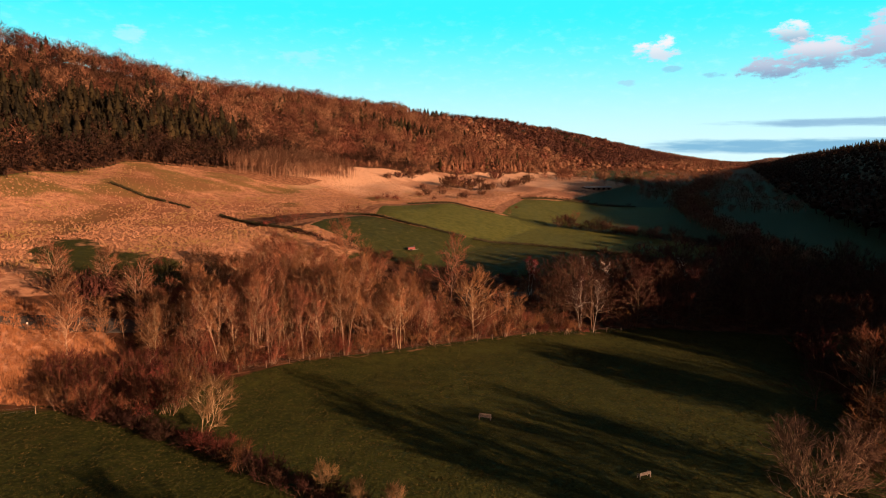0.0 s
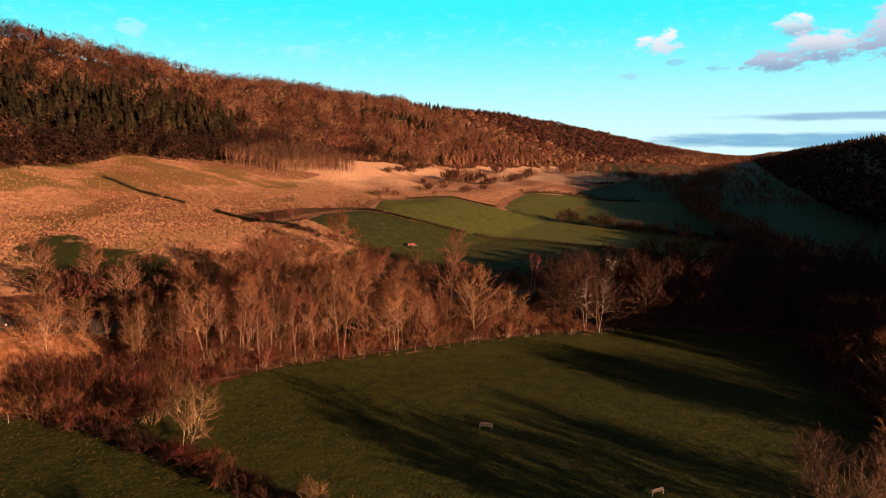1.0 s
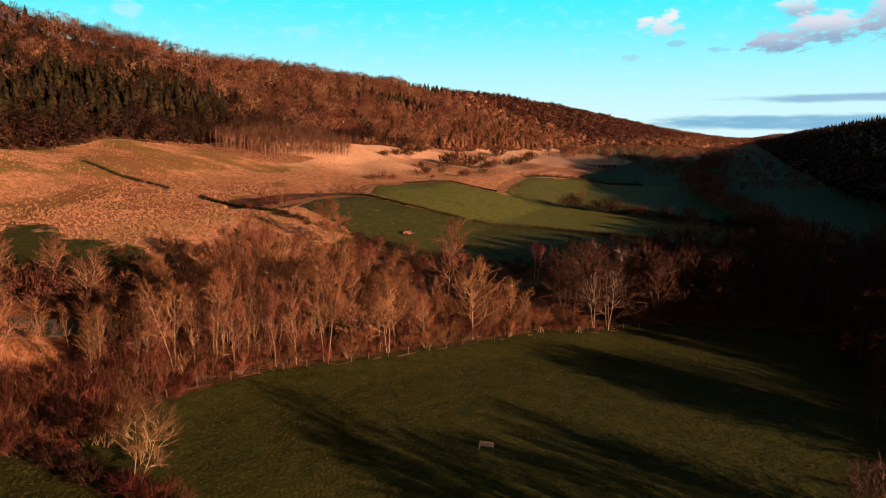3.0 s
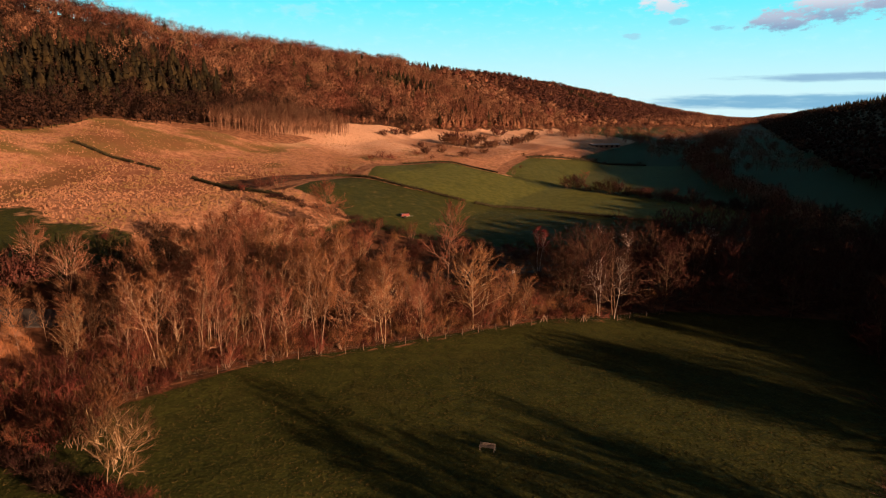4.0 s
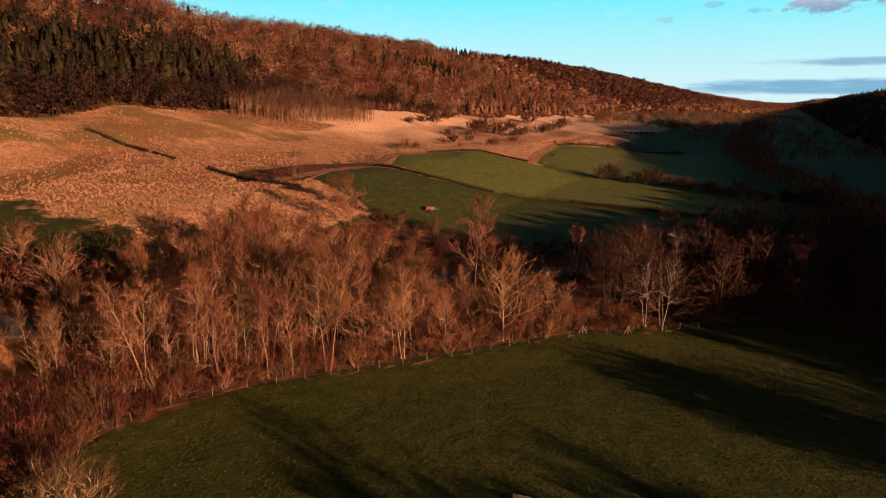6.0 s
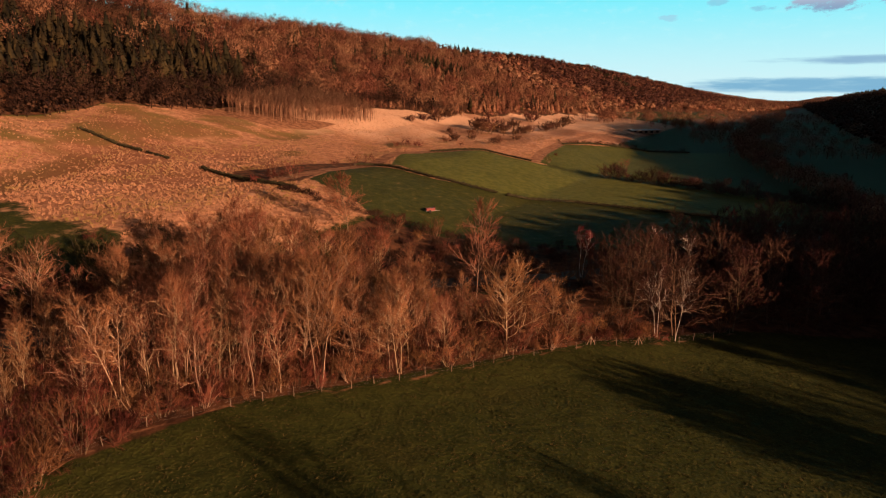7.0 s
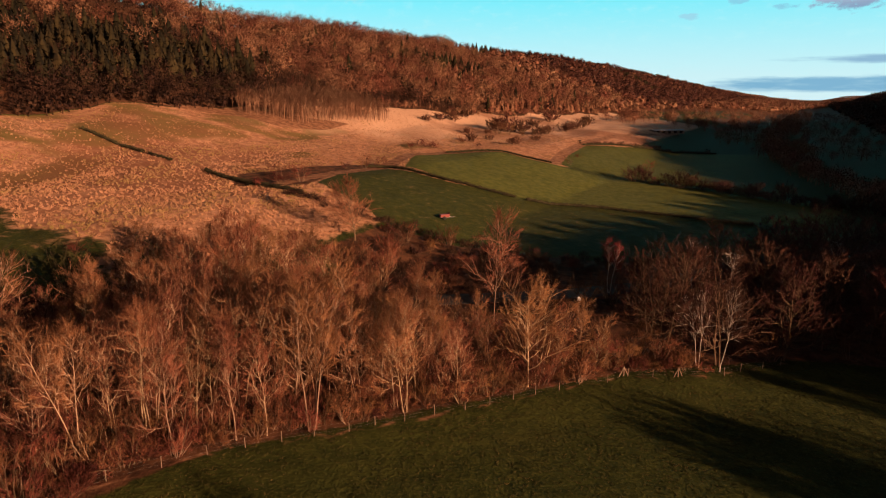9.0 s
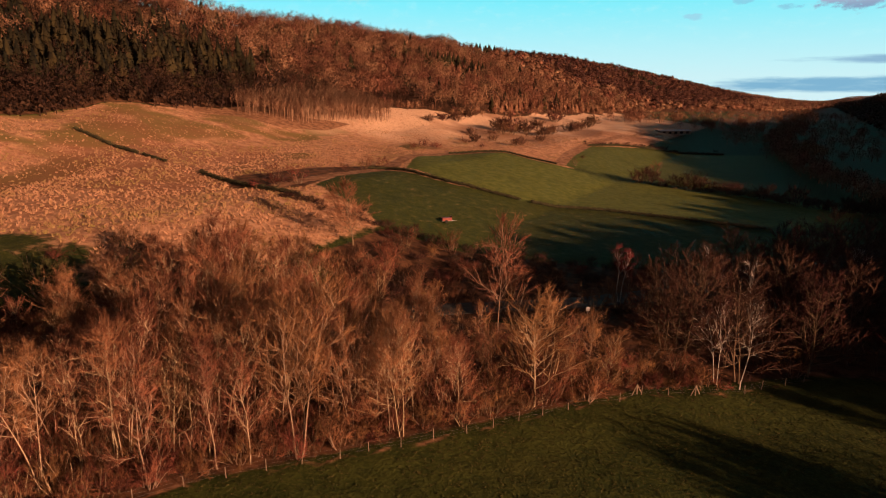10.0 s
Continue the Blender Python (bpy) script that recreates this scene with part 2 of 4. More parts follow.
# ---- the lie of the land ----
VC, VS = math.cos(radians(24)), math.sin(radians(24))
SLOPE_U = (-60, -15, 30, 65, 85, 95, 110, 130, 158, 178, 200, 214, 233, 245)
SLOPE_Z = (-3.4, -2.9, -0.8, 1, 2.6, 5.2, 9, 12.6, 14.4, 16, 20, 24.5, 29.5, 33)
RIDGE_V = (-500, 250, 300, 350, 390, 570, 1400, 1960, 2600, 4500, 6000)
RIDGE_Z = (108, 106, 104, 96, 90, 93, 97, 90, 79, 61, 45)
FAR_SIDE_V = (-500, 45, 90, 115, 140, 204, 250, 330, 420, 500, 700, 1000, 1300, 2100, 3100, 5000)
FAR_SIDE_Z = (10, 14, 21, 41, 53, 43, 42, 47, 65, 78, 72, 50, 50, 40, 30, 30)


def smooth(a, b, x):
    t = np.clip((x - a) / (b - a), 0, 1)
    return t * t * (3 - 2 * t)


def wave(x, y, size, seed):
    """Cheap rolling noise from a few crossed sines, about -1 to 1."""
    r = np.random.RandomState(seed)
    out = 0
    for i in range(7):
        ang, ph, f = r.uniform(0, 6.283), r.uniform(0, 6.283), r.uniform(0.6, 1.7) * 6.283 / size
        out = out + np.sin((x * math.cos(ang) + y * math.sin(ang)) * f + ph)
    return out / 3.2


def uv(x, y):
    """Across the valley (up the sunny side) and along it."""
    return -x * VC + y * VS, x * VS + y * VC


def ground_z(x, y):
    x, y = np.asarray(x, float), np.asarray(y, float)
    u, v = uv(x, y)
    ridge = np.interp(v, RIDGE_V, RIDGE_Z)
    left = np.interp(u, SLOPE_U, SLOPE_Z)
    left = np.where(u > 245, 33 + (ridge - 33) * (0.75 * np.clip((u - 245) / 180, 0, 1) + 0.25 * smooth(240, 425, u)), left)
    right = (np.interp(v, FAR_SIDE_V, FAR_SIDE_Z) + 3.4) * (0.10 * smooth(-40, -120, u) + 0.90 * smooth(-105, -205, u))
    z = left + right
    z = z + 9 * smooth(600, 3600, v) * np.clip(1 - z / 40, 0, 1)
    z = z + wave(x, y, 55, 3) * 0.7 * smooth(105, 135, u) * smooth(260, 240, u) + (wave(x, y, 120, 4) * 3.0 + wave(x, y, 55, 5) * 1.6) * smooth(245, 300, u)
    near = smooth(185, 140, y) * smooth(-45, -15, u) * smooth(112, 82, u)
    return z * (1 - near) - 0.0454 * np.clip(x, -90, 85) * near


def gz(x, y):
    return float(ground_z(x, y))


def inside(x, y, poly, soft=2.0):
    """Soft 0 to 1 weight of lying in a polygon."""
    x, y = np.asarray(x, float), np.asarray(y, float)
    odd, far = np.zeros(x.shape, bool), np.full(x.shape, 1e9)
    for (ax, ay), (bx, by) in zip(poly, poly[1:] + poly[:1]):
        cross = (ay > y) != (by > y)
        xi = ax + (y - ay) * (bx - ax) / ((by - ay) or 1e-9)
        odd ^= cross & (x < xi)
        ex, ey = bx - ax, by - ay
        t = np.clip(((x - ax) * ex + (y - ay) * ey) / (ex * ex + ey * ey), 0, 1)
        far = np.minimum(far, np.hypot(x - ax - t * ex, y - ay - t * ey))
    return smooth(-soft, soft, np.where(odd, far, -far))


def beside(x, y, line, width):
    """Soft weight of lying within width of a polyline."""
    far = np.full(np.shape(x), 1e9)
    for (ax, ay), (bx, by) in zip(line, line[1:]):
        ex, ey = bx - ax, by - ay
        t = np.clip(((x - ax) * ex + (y - ay) * ey) / (ex * ex + ey * ey), 0, 1)
        far = np.minimum(far, np.hypot(x - ax - t * ex, y - ay - t * ey))
    return smooth(width * 1.5, width * 0.5, far)


MEADOW = [(-39, 88), (-27, 103), (-8.6, 112.8), (18.3, 129.5), (26, 131), (45, 139), (76, 138), (68, 126), (61, 105), (53, 92), (47, 80), (38, 62), (20, 40), (-2, 50), (-14, 62), (-30, 73), (-37, 82)]
WOOD_FLOOR = [(-64, 78), (-50, 80), (-39, 89), (-27, 104), (18, 131), (45, 141), (76, 141), (170, 150), (170, 220), (95, 215), (50, 190), (25, 165), (8, 152), (-12, 150), (-40, 150), (-62, 132), (-80, 110)]
FIELD_SHEEP = [(-50, 218), (-45, 242), (-37, 254), (-16, 245), (6, 243), (32, 247), (56, 240), (95, 225), (75, 196), (20, 186), (-1, 195), (-27, 194)]
FIELD_GREEN = [(-32, 260), (-32, 287), (-21, 309), (2, 320), (22, 314), (54, 309), (88, 302), (122, 278), (95, 240), (56, 243), (32, 249), (6, 245), (-16, 247)]
FIELD_FAR = [(24, 318), (29, 345), (42, 390), (92, 436), (134, 454), (260, 520), (260, 330), (160, 262), (122, 280), (88, 304), (58, 320)]
BANK_GREEN = [(-108, 163), (-95, 162), (-84, 152), (-66, 150), (-56, 132), (-66, 119), (-84, 122), (-98, 140)]
RUSTY = [(-110, 76), (-52, 81), (-48, 93), (-62, 108), (-110, 112)]
LANE = [(-58, 214), (-46, 240), (-37, 268), (-34, 286), (-24, 308), (4, 324), (23, 318), (29, 345), (43, 394), (75, 470), (110, 520)]
FENCE_LINE = [(-39, 89.5), (-34, 97.5), (-27, 103.4), (-8.6, 113.2), (18.3, 129.9), (26, 131.4), (32, 133.2), (45, 140)]


EDGE_V = (100, 143, 191, 224, 331, 377, 426, 525, 652, 878, 1150, 1700, 2600)
EDGE_U = (230, 232, 246, 241, 236, 228, 212, 207, 196, 186, 140, 40, -80)


def wood_edge(x, y):
    """How far up the slope from the lower edge of the hillside wood."""
    u, v = uv(x, y)
    return u - np.interp(v, EDGE_V, EDGE_U) - wave(x, y, 38, 15) * 3.0


def cover(x, y):
    """Weights of straw, litter and mud; the rest is pasture."""
    u, v = uv(x, y)
    pasture = np.maximum.reduce([inside(x, y, p) for p in (MEADOW, FIELD_SHEEP, FIELD_GREEN, FIELD_FAR)])
    pasture = np.maximum(pasture, np.clip(inside(x, y, BANK_GREEN, 9.0) * (0.9 + 0.25 * wave(x, y, 16, 66)), 0, 1))
    up = wood_edge(x, y)
    straw = smooth(96, 110, u) * smooth(2, -3, up)
    straw = np.where(v > 700, straw * smooth(150, 190, u) * 0.5, straw) * (1 - pasture)
    straw = np.maximum(straw, inside(x, y, RUSTY))
    litter = np.maximum(smooth(-3, 2, up), smooth(-88, -98, u)) * (1 - straw)
    litter = np.maximum(litter, inside(x, y, [(-20, 148), (30, 158), (70, 190), (20, 186), (-26, 190), (-34, 170)]))
    litter = np.maximum(litter, inside(x, y, WOOD_FLOOR) * (1 - inside(x, y, MEADOW, 0.6)) * (1 - inside(x, y, RUSTY)) * (1 - inside(x, y, BANK_GREEN)))
    litter = np.maximum(litter, inside(x, y, [(-68, 204), (-52, 212), (-47, 238), (-38, 254), (-34, 264), (-45, 264), (-58, 242), (-74, 222)], 3.0))
    litter = np.maximum(litter, np.maximum(smooth(1000, 1500, v), 0.8 * smooth(0.1, 0.5, wave(x, y, 130, 46)) * smooth(560, 700, v)) * (1 - straw))
    # some litter brown stands in for the tone of the shaded pasture
    litter = np.maximum(litter, 0.3 * smooth(20, -10, u) * smooth(200, 260, v) * (1 - inside(x, y, MEADOW, 1.0)))
    mud = beside(x, y, LANE, 2.6)
    mud = np.maximum(mud, inside(x, y, [(-140, 288), (-113, 309), (-93, 309), (-78, 325), (-72, 348), (-95, 335), (-120, 320)]))
    mud = np.maximum(mud, 0.31 * inside(x, y, FIELD_SHEEP, 6.0))
    mud = np.maximum(mud, 0.5 * beside(x, y, FENCE_LINE, 0.7))
    return straw, litter, mud


def olive(x, y):
    """Where the dead grass gives way to short green turf, in patches."""
    u, v = uv(x, y)
    bias = 0.5 * smooth(192, 215, u) * smooth(262, 225, v) - 0.5 * smooth(280, 340, v) + 0.05
    return smooth(140, 172, u) * smooth(0.2, 0.85, wave(x, y, 48, 62) * 0.8 + 0.4 * wave(x, y, 15, 63) + bias)


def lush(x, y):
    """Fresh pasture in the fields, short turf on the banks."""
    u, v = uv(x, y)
    # the far field's fresh green is kept to its sunlit part, darker in shade
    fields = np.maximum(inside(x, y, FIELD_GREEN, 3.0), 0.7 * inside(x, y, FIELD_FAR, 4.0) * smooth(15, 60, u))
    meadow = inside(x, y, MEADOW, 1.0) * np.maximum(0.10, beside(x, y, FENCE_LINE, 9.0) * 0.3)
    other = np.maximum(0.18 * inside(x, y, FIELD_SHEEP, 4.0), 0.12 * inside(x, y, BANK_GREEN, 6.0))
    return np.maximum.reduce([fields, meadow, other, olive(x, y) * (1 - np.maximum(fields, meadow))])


def axis(lo, hi, fine_lo, fine_hi, step, grow):
    """Grid lines: even between fine_lo and fine_hi, then wider and wider."""
    mid = list(np.arange(fine_lo, fine_hi, step))
    up, s = [mid[-1]], step
    while up[-1] < hi:
        s *= grow
        up.append(up[-1] + s)
    down, s = [mid[0]], step
    while down[-1] > lo:
        s *= grow
        down.append(down[-1] - s)
    return np.array(down[:0:-1] + mid + up[1:])


def mesh_of(name, verts, tris, mat, tint=None, shade_smooth=False, normals=None):
    """A triangle mesh straight from arrays."""
    me = bpy.data.meshes.new(name)
    verts, tris = np.asarray(verts, np.float32), np.asarray(tris, np.int32)
    me.vertices.add(len(verts))
    me.vertices.foreach_set("co", verts.ravel())
    me.loops.add(tris.size)
    me.loops.foreach_set("vertex_index", tris.ravel())
    me.polygons.add(len(tris))
    me.polygons.foreach_set("loop_start", np.arange(0, tris.size, 3, dtype=np.int32))
    me.polygons.foreach_set("use_smooth", np.full(len(tris), shade_smooth))
    me.update(calc_edges=True)
    if tint is not None:
        at = me.attributes.new("tint", "FLOAT", "POINT")
        at.data.foreach_set("value", np.asarray(tint, np.float32))
    if normals is not None:
        at = me.attributes.new("custom_normal", "FLOAT_VECTOR", "POINT")
        at.data.foreach_set("vector", np.asarray(normals, np.float32).ravel())
        me.update()
    me.materials.append(mat)
    return me


def build_ground():
    xs = axis(-2500, 4200, -170, 130, 1.9, 1.08)
    ys = axis(-400, 4900, 44, 330, 1.8, 1.045)
    gx, gy = np.meshgrid(xs, ys)
    x, y = gx.ravel(), gy.ravel()
    z = ground_z(x, y)
    straw, litter, mud = cover(x, y)
    z = z + wave(x, y, 5, 8) * 0.12 * straw + wave(x, y, 9, 9) * 0.04
    nx = len(xs)
    i = (np.arange(len(ys) - 1)[:, None] * nx + np.arange(nx - 1)[None]).ravel()
    tris = np.concatenate([np.stack([i, i + 1, i + nx + 1], 1), np.stack([i, i + nx + 1, i + nx], 1)])
    me = mesh_of("ground", np.stack([x, y, z], 1), tris, ground_material(), shade_smooth=True)
    at = me.attributes.new("cover", "FLOAT_COLOR", "POINT")
    at.data.foreach_set("color", np.stack([lush(x, y), straw, litter, mud], 1).astype(np.float32).ravel())
    at = me.attributes.new("pale", "FLOAT", "POINT")
    u, v = uv(x, y)
    at.data.foreach_set("value", (smooth(235, 330, v + wave(x, y, 40, 67) * 25) * smooth(150, 190, u + wave(x, y, 30, 68) * 10 + 0.2 * (v - 300))).astype(np.float32))
    tagged(new("ground", me), "winter pasture, straw-coloured rough grass and leaf litter", "ground", kind="structure")


build_ground()


# ---- plants ----
class Soup:
    """Gathers triangles."""

    def __init__(self):
        self.v, self.f, self.n = [], [], 0

    def add(self, v, f):
        self.v.append(np.asarray(v, float))
        self.f.append(np.asarray(f) + self.n)
        self.n += len(v)

    def tube(self, pts, radii, sides):
        pts, radii = np.asarray(pts, float), np.asarray(radii, float)
        d = np.gradient(pts, axis=0)
        d /= np.linalg.norm(d, axis=1, keepdims=True) + 1e-9
        ref = np.where(np.abs(d[:, 2:3]) > 0.9, (1.0, 0, 0), (0, 0, 1.0))
        a = np.cross(d, ref)
        a /= np.linalg.norm(a, axis=1, keepdims=True)
        b = np.cross(d, a)
        th = np.arange(sides) * 2 * math.pi / sides
        ring = pts[:, None] + radii[:, None, None] * (np.cos(th)[None, :, None] * a[:, None] + np.sin(th)[None, :, None] * b[:, None])
        i = (np.arange(len(pts) - 1)[:, None] * sides + np.arange(sides)[None])
        j = (np.arange(len(pts) - 1)[:, None] * sides + (np.arange(sides)[None] + 1) % sides)
        i, j = i.ravel(), j.ravel()
        self.add(ring.reshape(-1, 3), np.concatenate([np.stack([i, j, j + sides], 1), np.stack([i, j + sides, i + sides], 1)]))

    def tie(self, start, root):
        """Roots a tube's first ring in a vertex of the branch that bears it."""
        self.add(np.zeros((0, 3)), np.array([[start, start + 1, root]]) - self.n)

    def link(self, at):
        """Roots the last tube in what was there before, at the vertex nearest to a place."""
        start = self.n - len(self.v[-1])
        before = np.concatenate(self.v[:-1])
        self.add(np.zeros((0, 3)), np.array([[start, start + 1, int(((before - at) ** 2).sum(1).argmin())]]) - self.n)

    def blades(self, base, way, length, width, rng):
        """Thin tapering twigs, one triangle each."""
        n = len(base)
        way = way / (np.linalg.norm(way, axis=1, keepdims=True) + 1e-9)
        side = np.cross(way, rng.normal(size=(n, 3)))
        side /= np.linalg.norm(side, axis=1, keepdims=True) + 1e-9
        side *= np.reshape(width, (-1, 1)) / 2
        v = np.stack([base - side, base + side, base + way * np.reshape(length, (-1, 1))], 1).reshape(-1, 3)
        self.add(v, np.arange(3 * n).reshape(-1, 3))

    def mesh(self, name, mat, tint=None):
        return mesh_of(name, np.concatenate(self.v), np.concatenate(self.f), mat, tint)


def rounded(soup, mid, half, g, rough):
    """Triangles whose shading follows the round of the whole crown, a little roughened."""
    v, f = np.concatenate(soup.v), np.concatenate(soup.f)
    v, f = v[f].reshape(-1, 3), np.arange(3 * len(f)).reshape(-1, 3)
    n = (v - mid) / half
    n = n / (np.linalg.norm(n, axis=1, keepdims=True) + 1e-9) + (0, 0, 0.35) + np.repeat(g.normal(size=(len(f), 3)) * rough, 3, axis=0)
    n /= np.linalg.norm(n, axis=1, keepdims=True) + 1e-9
    face = np.cross(v[f[:, 1]] - v[f[:, 0]], v[f[:, 2]] - v[f[:, 0]])
    flip = (face * n[f[:, 0]]).sum(1) < 0
    f[flip] = f[flip][:, ::-1]
    return v, f, n


def bent(rng, p, d, length, segs, wiggle, lift):
    """A wandering branch line that tends upward."""
    pts, d = [np.array(p, float)], np.array(d, float)
    for _ in range(segs):
        d = d + rng.normal(size=3) * wiggle + np.array((0, 0, lift))
        d /= np.linalg.norm(d)
        pts.append(pts[-1] + d * length / segs)
    return np.array(pts)


def along(pts, t):
    k = min(int(t * (len(pts) - 1)), len(pts) - 2)
    f = t * (len(pts) - 1) - k
    d = pts[k + 1] - pts[k]
    return pts[k] * (1 - f) + pts[k + 1] * f, d / np.linalg.norm(d)


def tilted(rng, d, angle, turn):
    """A way at an angle to d, at a turn round it."""
    ref = np.array((1.0, 0, 0)) if abs(d[2]) > 0.8 else np.array((0, 0, 1.0))
    a = np.cross(d, ref)
    a /= np.linalg.norm(a)
    b = np.cross(d, a)
    return d * math.cos(angle) + (a * math.cos(turn) + b * math.sin(turn)) * math.sin(angle)


def tree_meshes(seed, h, stems=1, bare=0.3, spread=45, reach=0.28, limbs=16, subs=5, twigs=24, twig=1.1, width=0.026, splay=0.12, crown="oval", girth=0.011, lift=0.10, stray=0.55):
    """Stems with limbs and branchlets, and a crown of fine twigs that fan out along them."""
    rng = np.random.RandomState(seed)
    wood, top = Soup(), Soup()
    tb, tw, tl, wd = [], [], [], []
    for s in range(stems):
        turn = rng.uniform(0, 6.283) + s * 6.283 / stems
        d = np.array((math.cos(turn) * splay * (stems > 1), math.sin(turn) * splay * (stems > 1), 1.0)) + rng.normal(size=3) * 0.03
        hh = h * (1.0 if s == 0 else rng.uniform(0.72, 0.95))
        base = np.array((math.cos(turn), math.sin(turn), 0)) * (0.25 if stems > 1 else 0) + (0, 0, -0.4)
        trunk = bent(rng, base, d / np.linalg.norm(d), hh * 0.97 + 0.4, 9, 0.06, 0.03)
        r0 = h * girth * (1.0 if stems == 1 else 0.8)
        radii = r0 * (1 - np.linspace(0, 1, 10) ** 1.1 * 0.9)
        radii[0] *= 1.3
        wood.tube(trunk, radii, 5)
        first = wood.n - 50
        if s:
            wood.tie(first, 0)
        n = max(6, int(limbs * (1.0 if stems == 1 else 0.72)))
        for i in range(n):
            t = bare + (0.98 - bare) * ((i + rng.uniform(0, 0.8)) / n)
            p, td = along(trunk, t)
            q = (t - bare) / (1 - bare)
            shape = {"oval": math.sin(math.pi * (0.22 + 0.70 * q)), "fan": 0.45 + 0.6 * q - 0.55 * max(0, q - 0.75) * 4 * 0.5, "dome": math.sqrt(max(0.08, 1 - (q * 0.95) ** 2)), "spire": 1.05 - 0.85 * q}[crown]
            length = h * reach * shape * rng.uniform(0.75, 1.2)
            way = tilted(rng, td, radians(spread * (1.1 - 0.45 * q) * rng.uniform(0.8, 1.2)), 2.4 * i + rng.uniform(-0.5, 0.5) + s)
            limb = bent(rng, p, way, length, 4, 0.17, lift)
            lr = r0 * 0.42 * (1 - 0.6 * q)
            wood.tube(limb, lr * (1 - np.linspace(0, 1, 5) * 0.8), 4)
            start = wood.n - 20
            wood.tie(start, first + 5 * min(9, int(round(t * 9))))
            for j in range(subs):
                st = min(0.99, 0.22 + 0.78 * (j + rng.uniform(0, 1)) / subs)
                sp, sd = along(limb, st)
                sl = length * rng.uniform(0.32, 0.55) + 0.5
                sway = tilted(rng, sd, radians(rng.uniform(20, 48)), rng.uniform(0, 6.283))
                sub = bent(rng, sp, sway, sl, 2, 0.2, lift)
                wood.tube(sub, (lr * 0.38 + 0.018) * np.array((1.0, 0.7, 0.3)), 3)
                wood.tie(wood.n - 9, start + 4 * min(4, int(round(st * 4))))
                for _ in range(twigs):
                    a, ad = along(sub, rng.uniform(0.12, 1) * 0.99)
                    out = a - (0, 0, h * 0.45)
                    tb.append(a), tw.append(ad + 0.25 * out / (np.linalg.norm(out) + 0.1) + rng.normal(size=3) * stray + (0, 0, 0.18)), tl.append(twig * rng.uniform(0.45, 1.3)), wd.append(width * rng.uniform(0.6, 1.3))
    top.blades(np.array(tb), np.array(tw), np.array(tl), np.array(wd), rng)
    return wood, top


def round_mesh(soup, mat, seed):
    v = np.concatenate(soup.v)
    mid, half = v.mean(0), v.std(0) * 2
    v, f, n = rounded(soup, mid, half, np.random.RandomState(seed), 0.55)
    return mesh_of("crown", v, f, mat, None, True, n)


def tree(name, seed, bark, twig_mat, label, **shape):
    wood, top = tree_meshes(seed, **shape)
    root = new(name)
    root.empty_display_size = 0.5
    new("trunk", wood.mesh("trunk", bark)).parent = root
    new("crown", round_mesh(top, twig_mat, seed)).parent = root
    return tagged(root, label, "tree")


def bush_meshes(seed, h, r, stems=11, twigs=80, width=0.034, twig=1.0):
    rng = np.random.RandomState(seed)
    wood, top = Soup(), Soup()
    tb, tw, tl = [], [], []
    for i in range(stems):
        turn, out = rng.uniform(0, 6.283), math.sqrt(rng.uniform(0, 1))
        base = np.array((math.cos(turn), math.sin(turn), 0)) * out * r * 0.3 + (0, 0, -0.2)
        way = np.array((math.cos(turn) * out * r * 0.85, math.sin(turn) * out * r * 0.85, h * 0.8))
        stem = bent(rng, base, way / np.linalg.norm(way), h * rng.uniform(0.7, 1.0) * (1 - 0.2 * out), 3, 0.16, 0.05)
        wood.tube(stem, 0.04 * (h / 3) ** 0.5 * (1 - np.linspace(0, 1, 4) * 0.8), 3)
        if i:
            wood.link(base)
        for j in range(5):
            p, d = along(stem, rng.uniform(0.2, 0.99))
            sub = bent(rng, p, tilted(rng, d, radians(rng.uniform(25, 70)), rng.uniform(0, 6.283)), r * rng.uniform(0.3, 0.6), 2, 0.2, 0.05)
            for _ in range(twigs // 5):
                a, ad = along(sub, rng.uniform(0, 0.99))
                tb.append(a), tw.append(ad + rng.normal(size=3) * 0.45 + (0, 0, 0.25)), tl.append(twig * rng.uniform(0.4, 1.2))
    top.blades(np.array(tb), np.array(tw), np.array(tl), np.full(len(tl), width), rng)
    return wood, top


def bush(name, seed, bark, twig_mat, label, **shape):
    wood, top = bush_meshes(seed, **shape)
    root = new(name)
    root.empty_display_size = 0.3
    new("stem", wood.mesh("stem", bark)).parent = root
    new("crown", round_mesh(top, twig_mat, seed)).parent = root
    return tagged(root, label, "bush")


rng = np.random.RandomState(11)
used = set()


def plant(kind, x, y, scale=1.0, group="", label=""):
    """The first use moves the pattern itself; later ones copy it."""
    m = pose(x, y, gz(x, y), rng.uniform(-3, 3), rng.uniform(-3, 3), rng.uniform(0, 360))
    if kind.name in used:
        ob = copy_thing(kind, m)
    else:
        used.add(kind.name)
        ob, kind.matrix_basis = kind, m
    ob.scale = (scale * rng.uniform(0.92, 1.08), scale * rng.uniform(0.92, 1.08), scale * rng.uniform(0.95, 1.06))
    return tagged(ob, label, "", group)


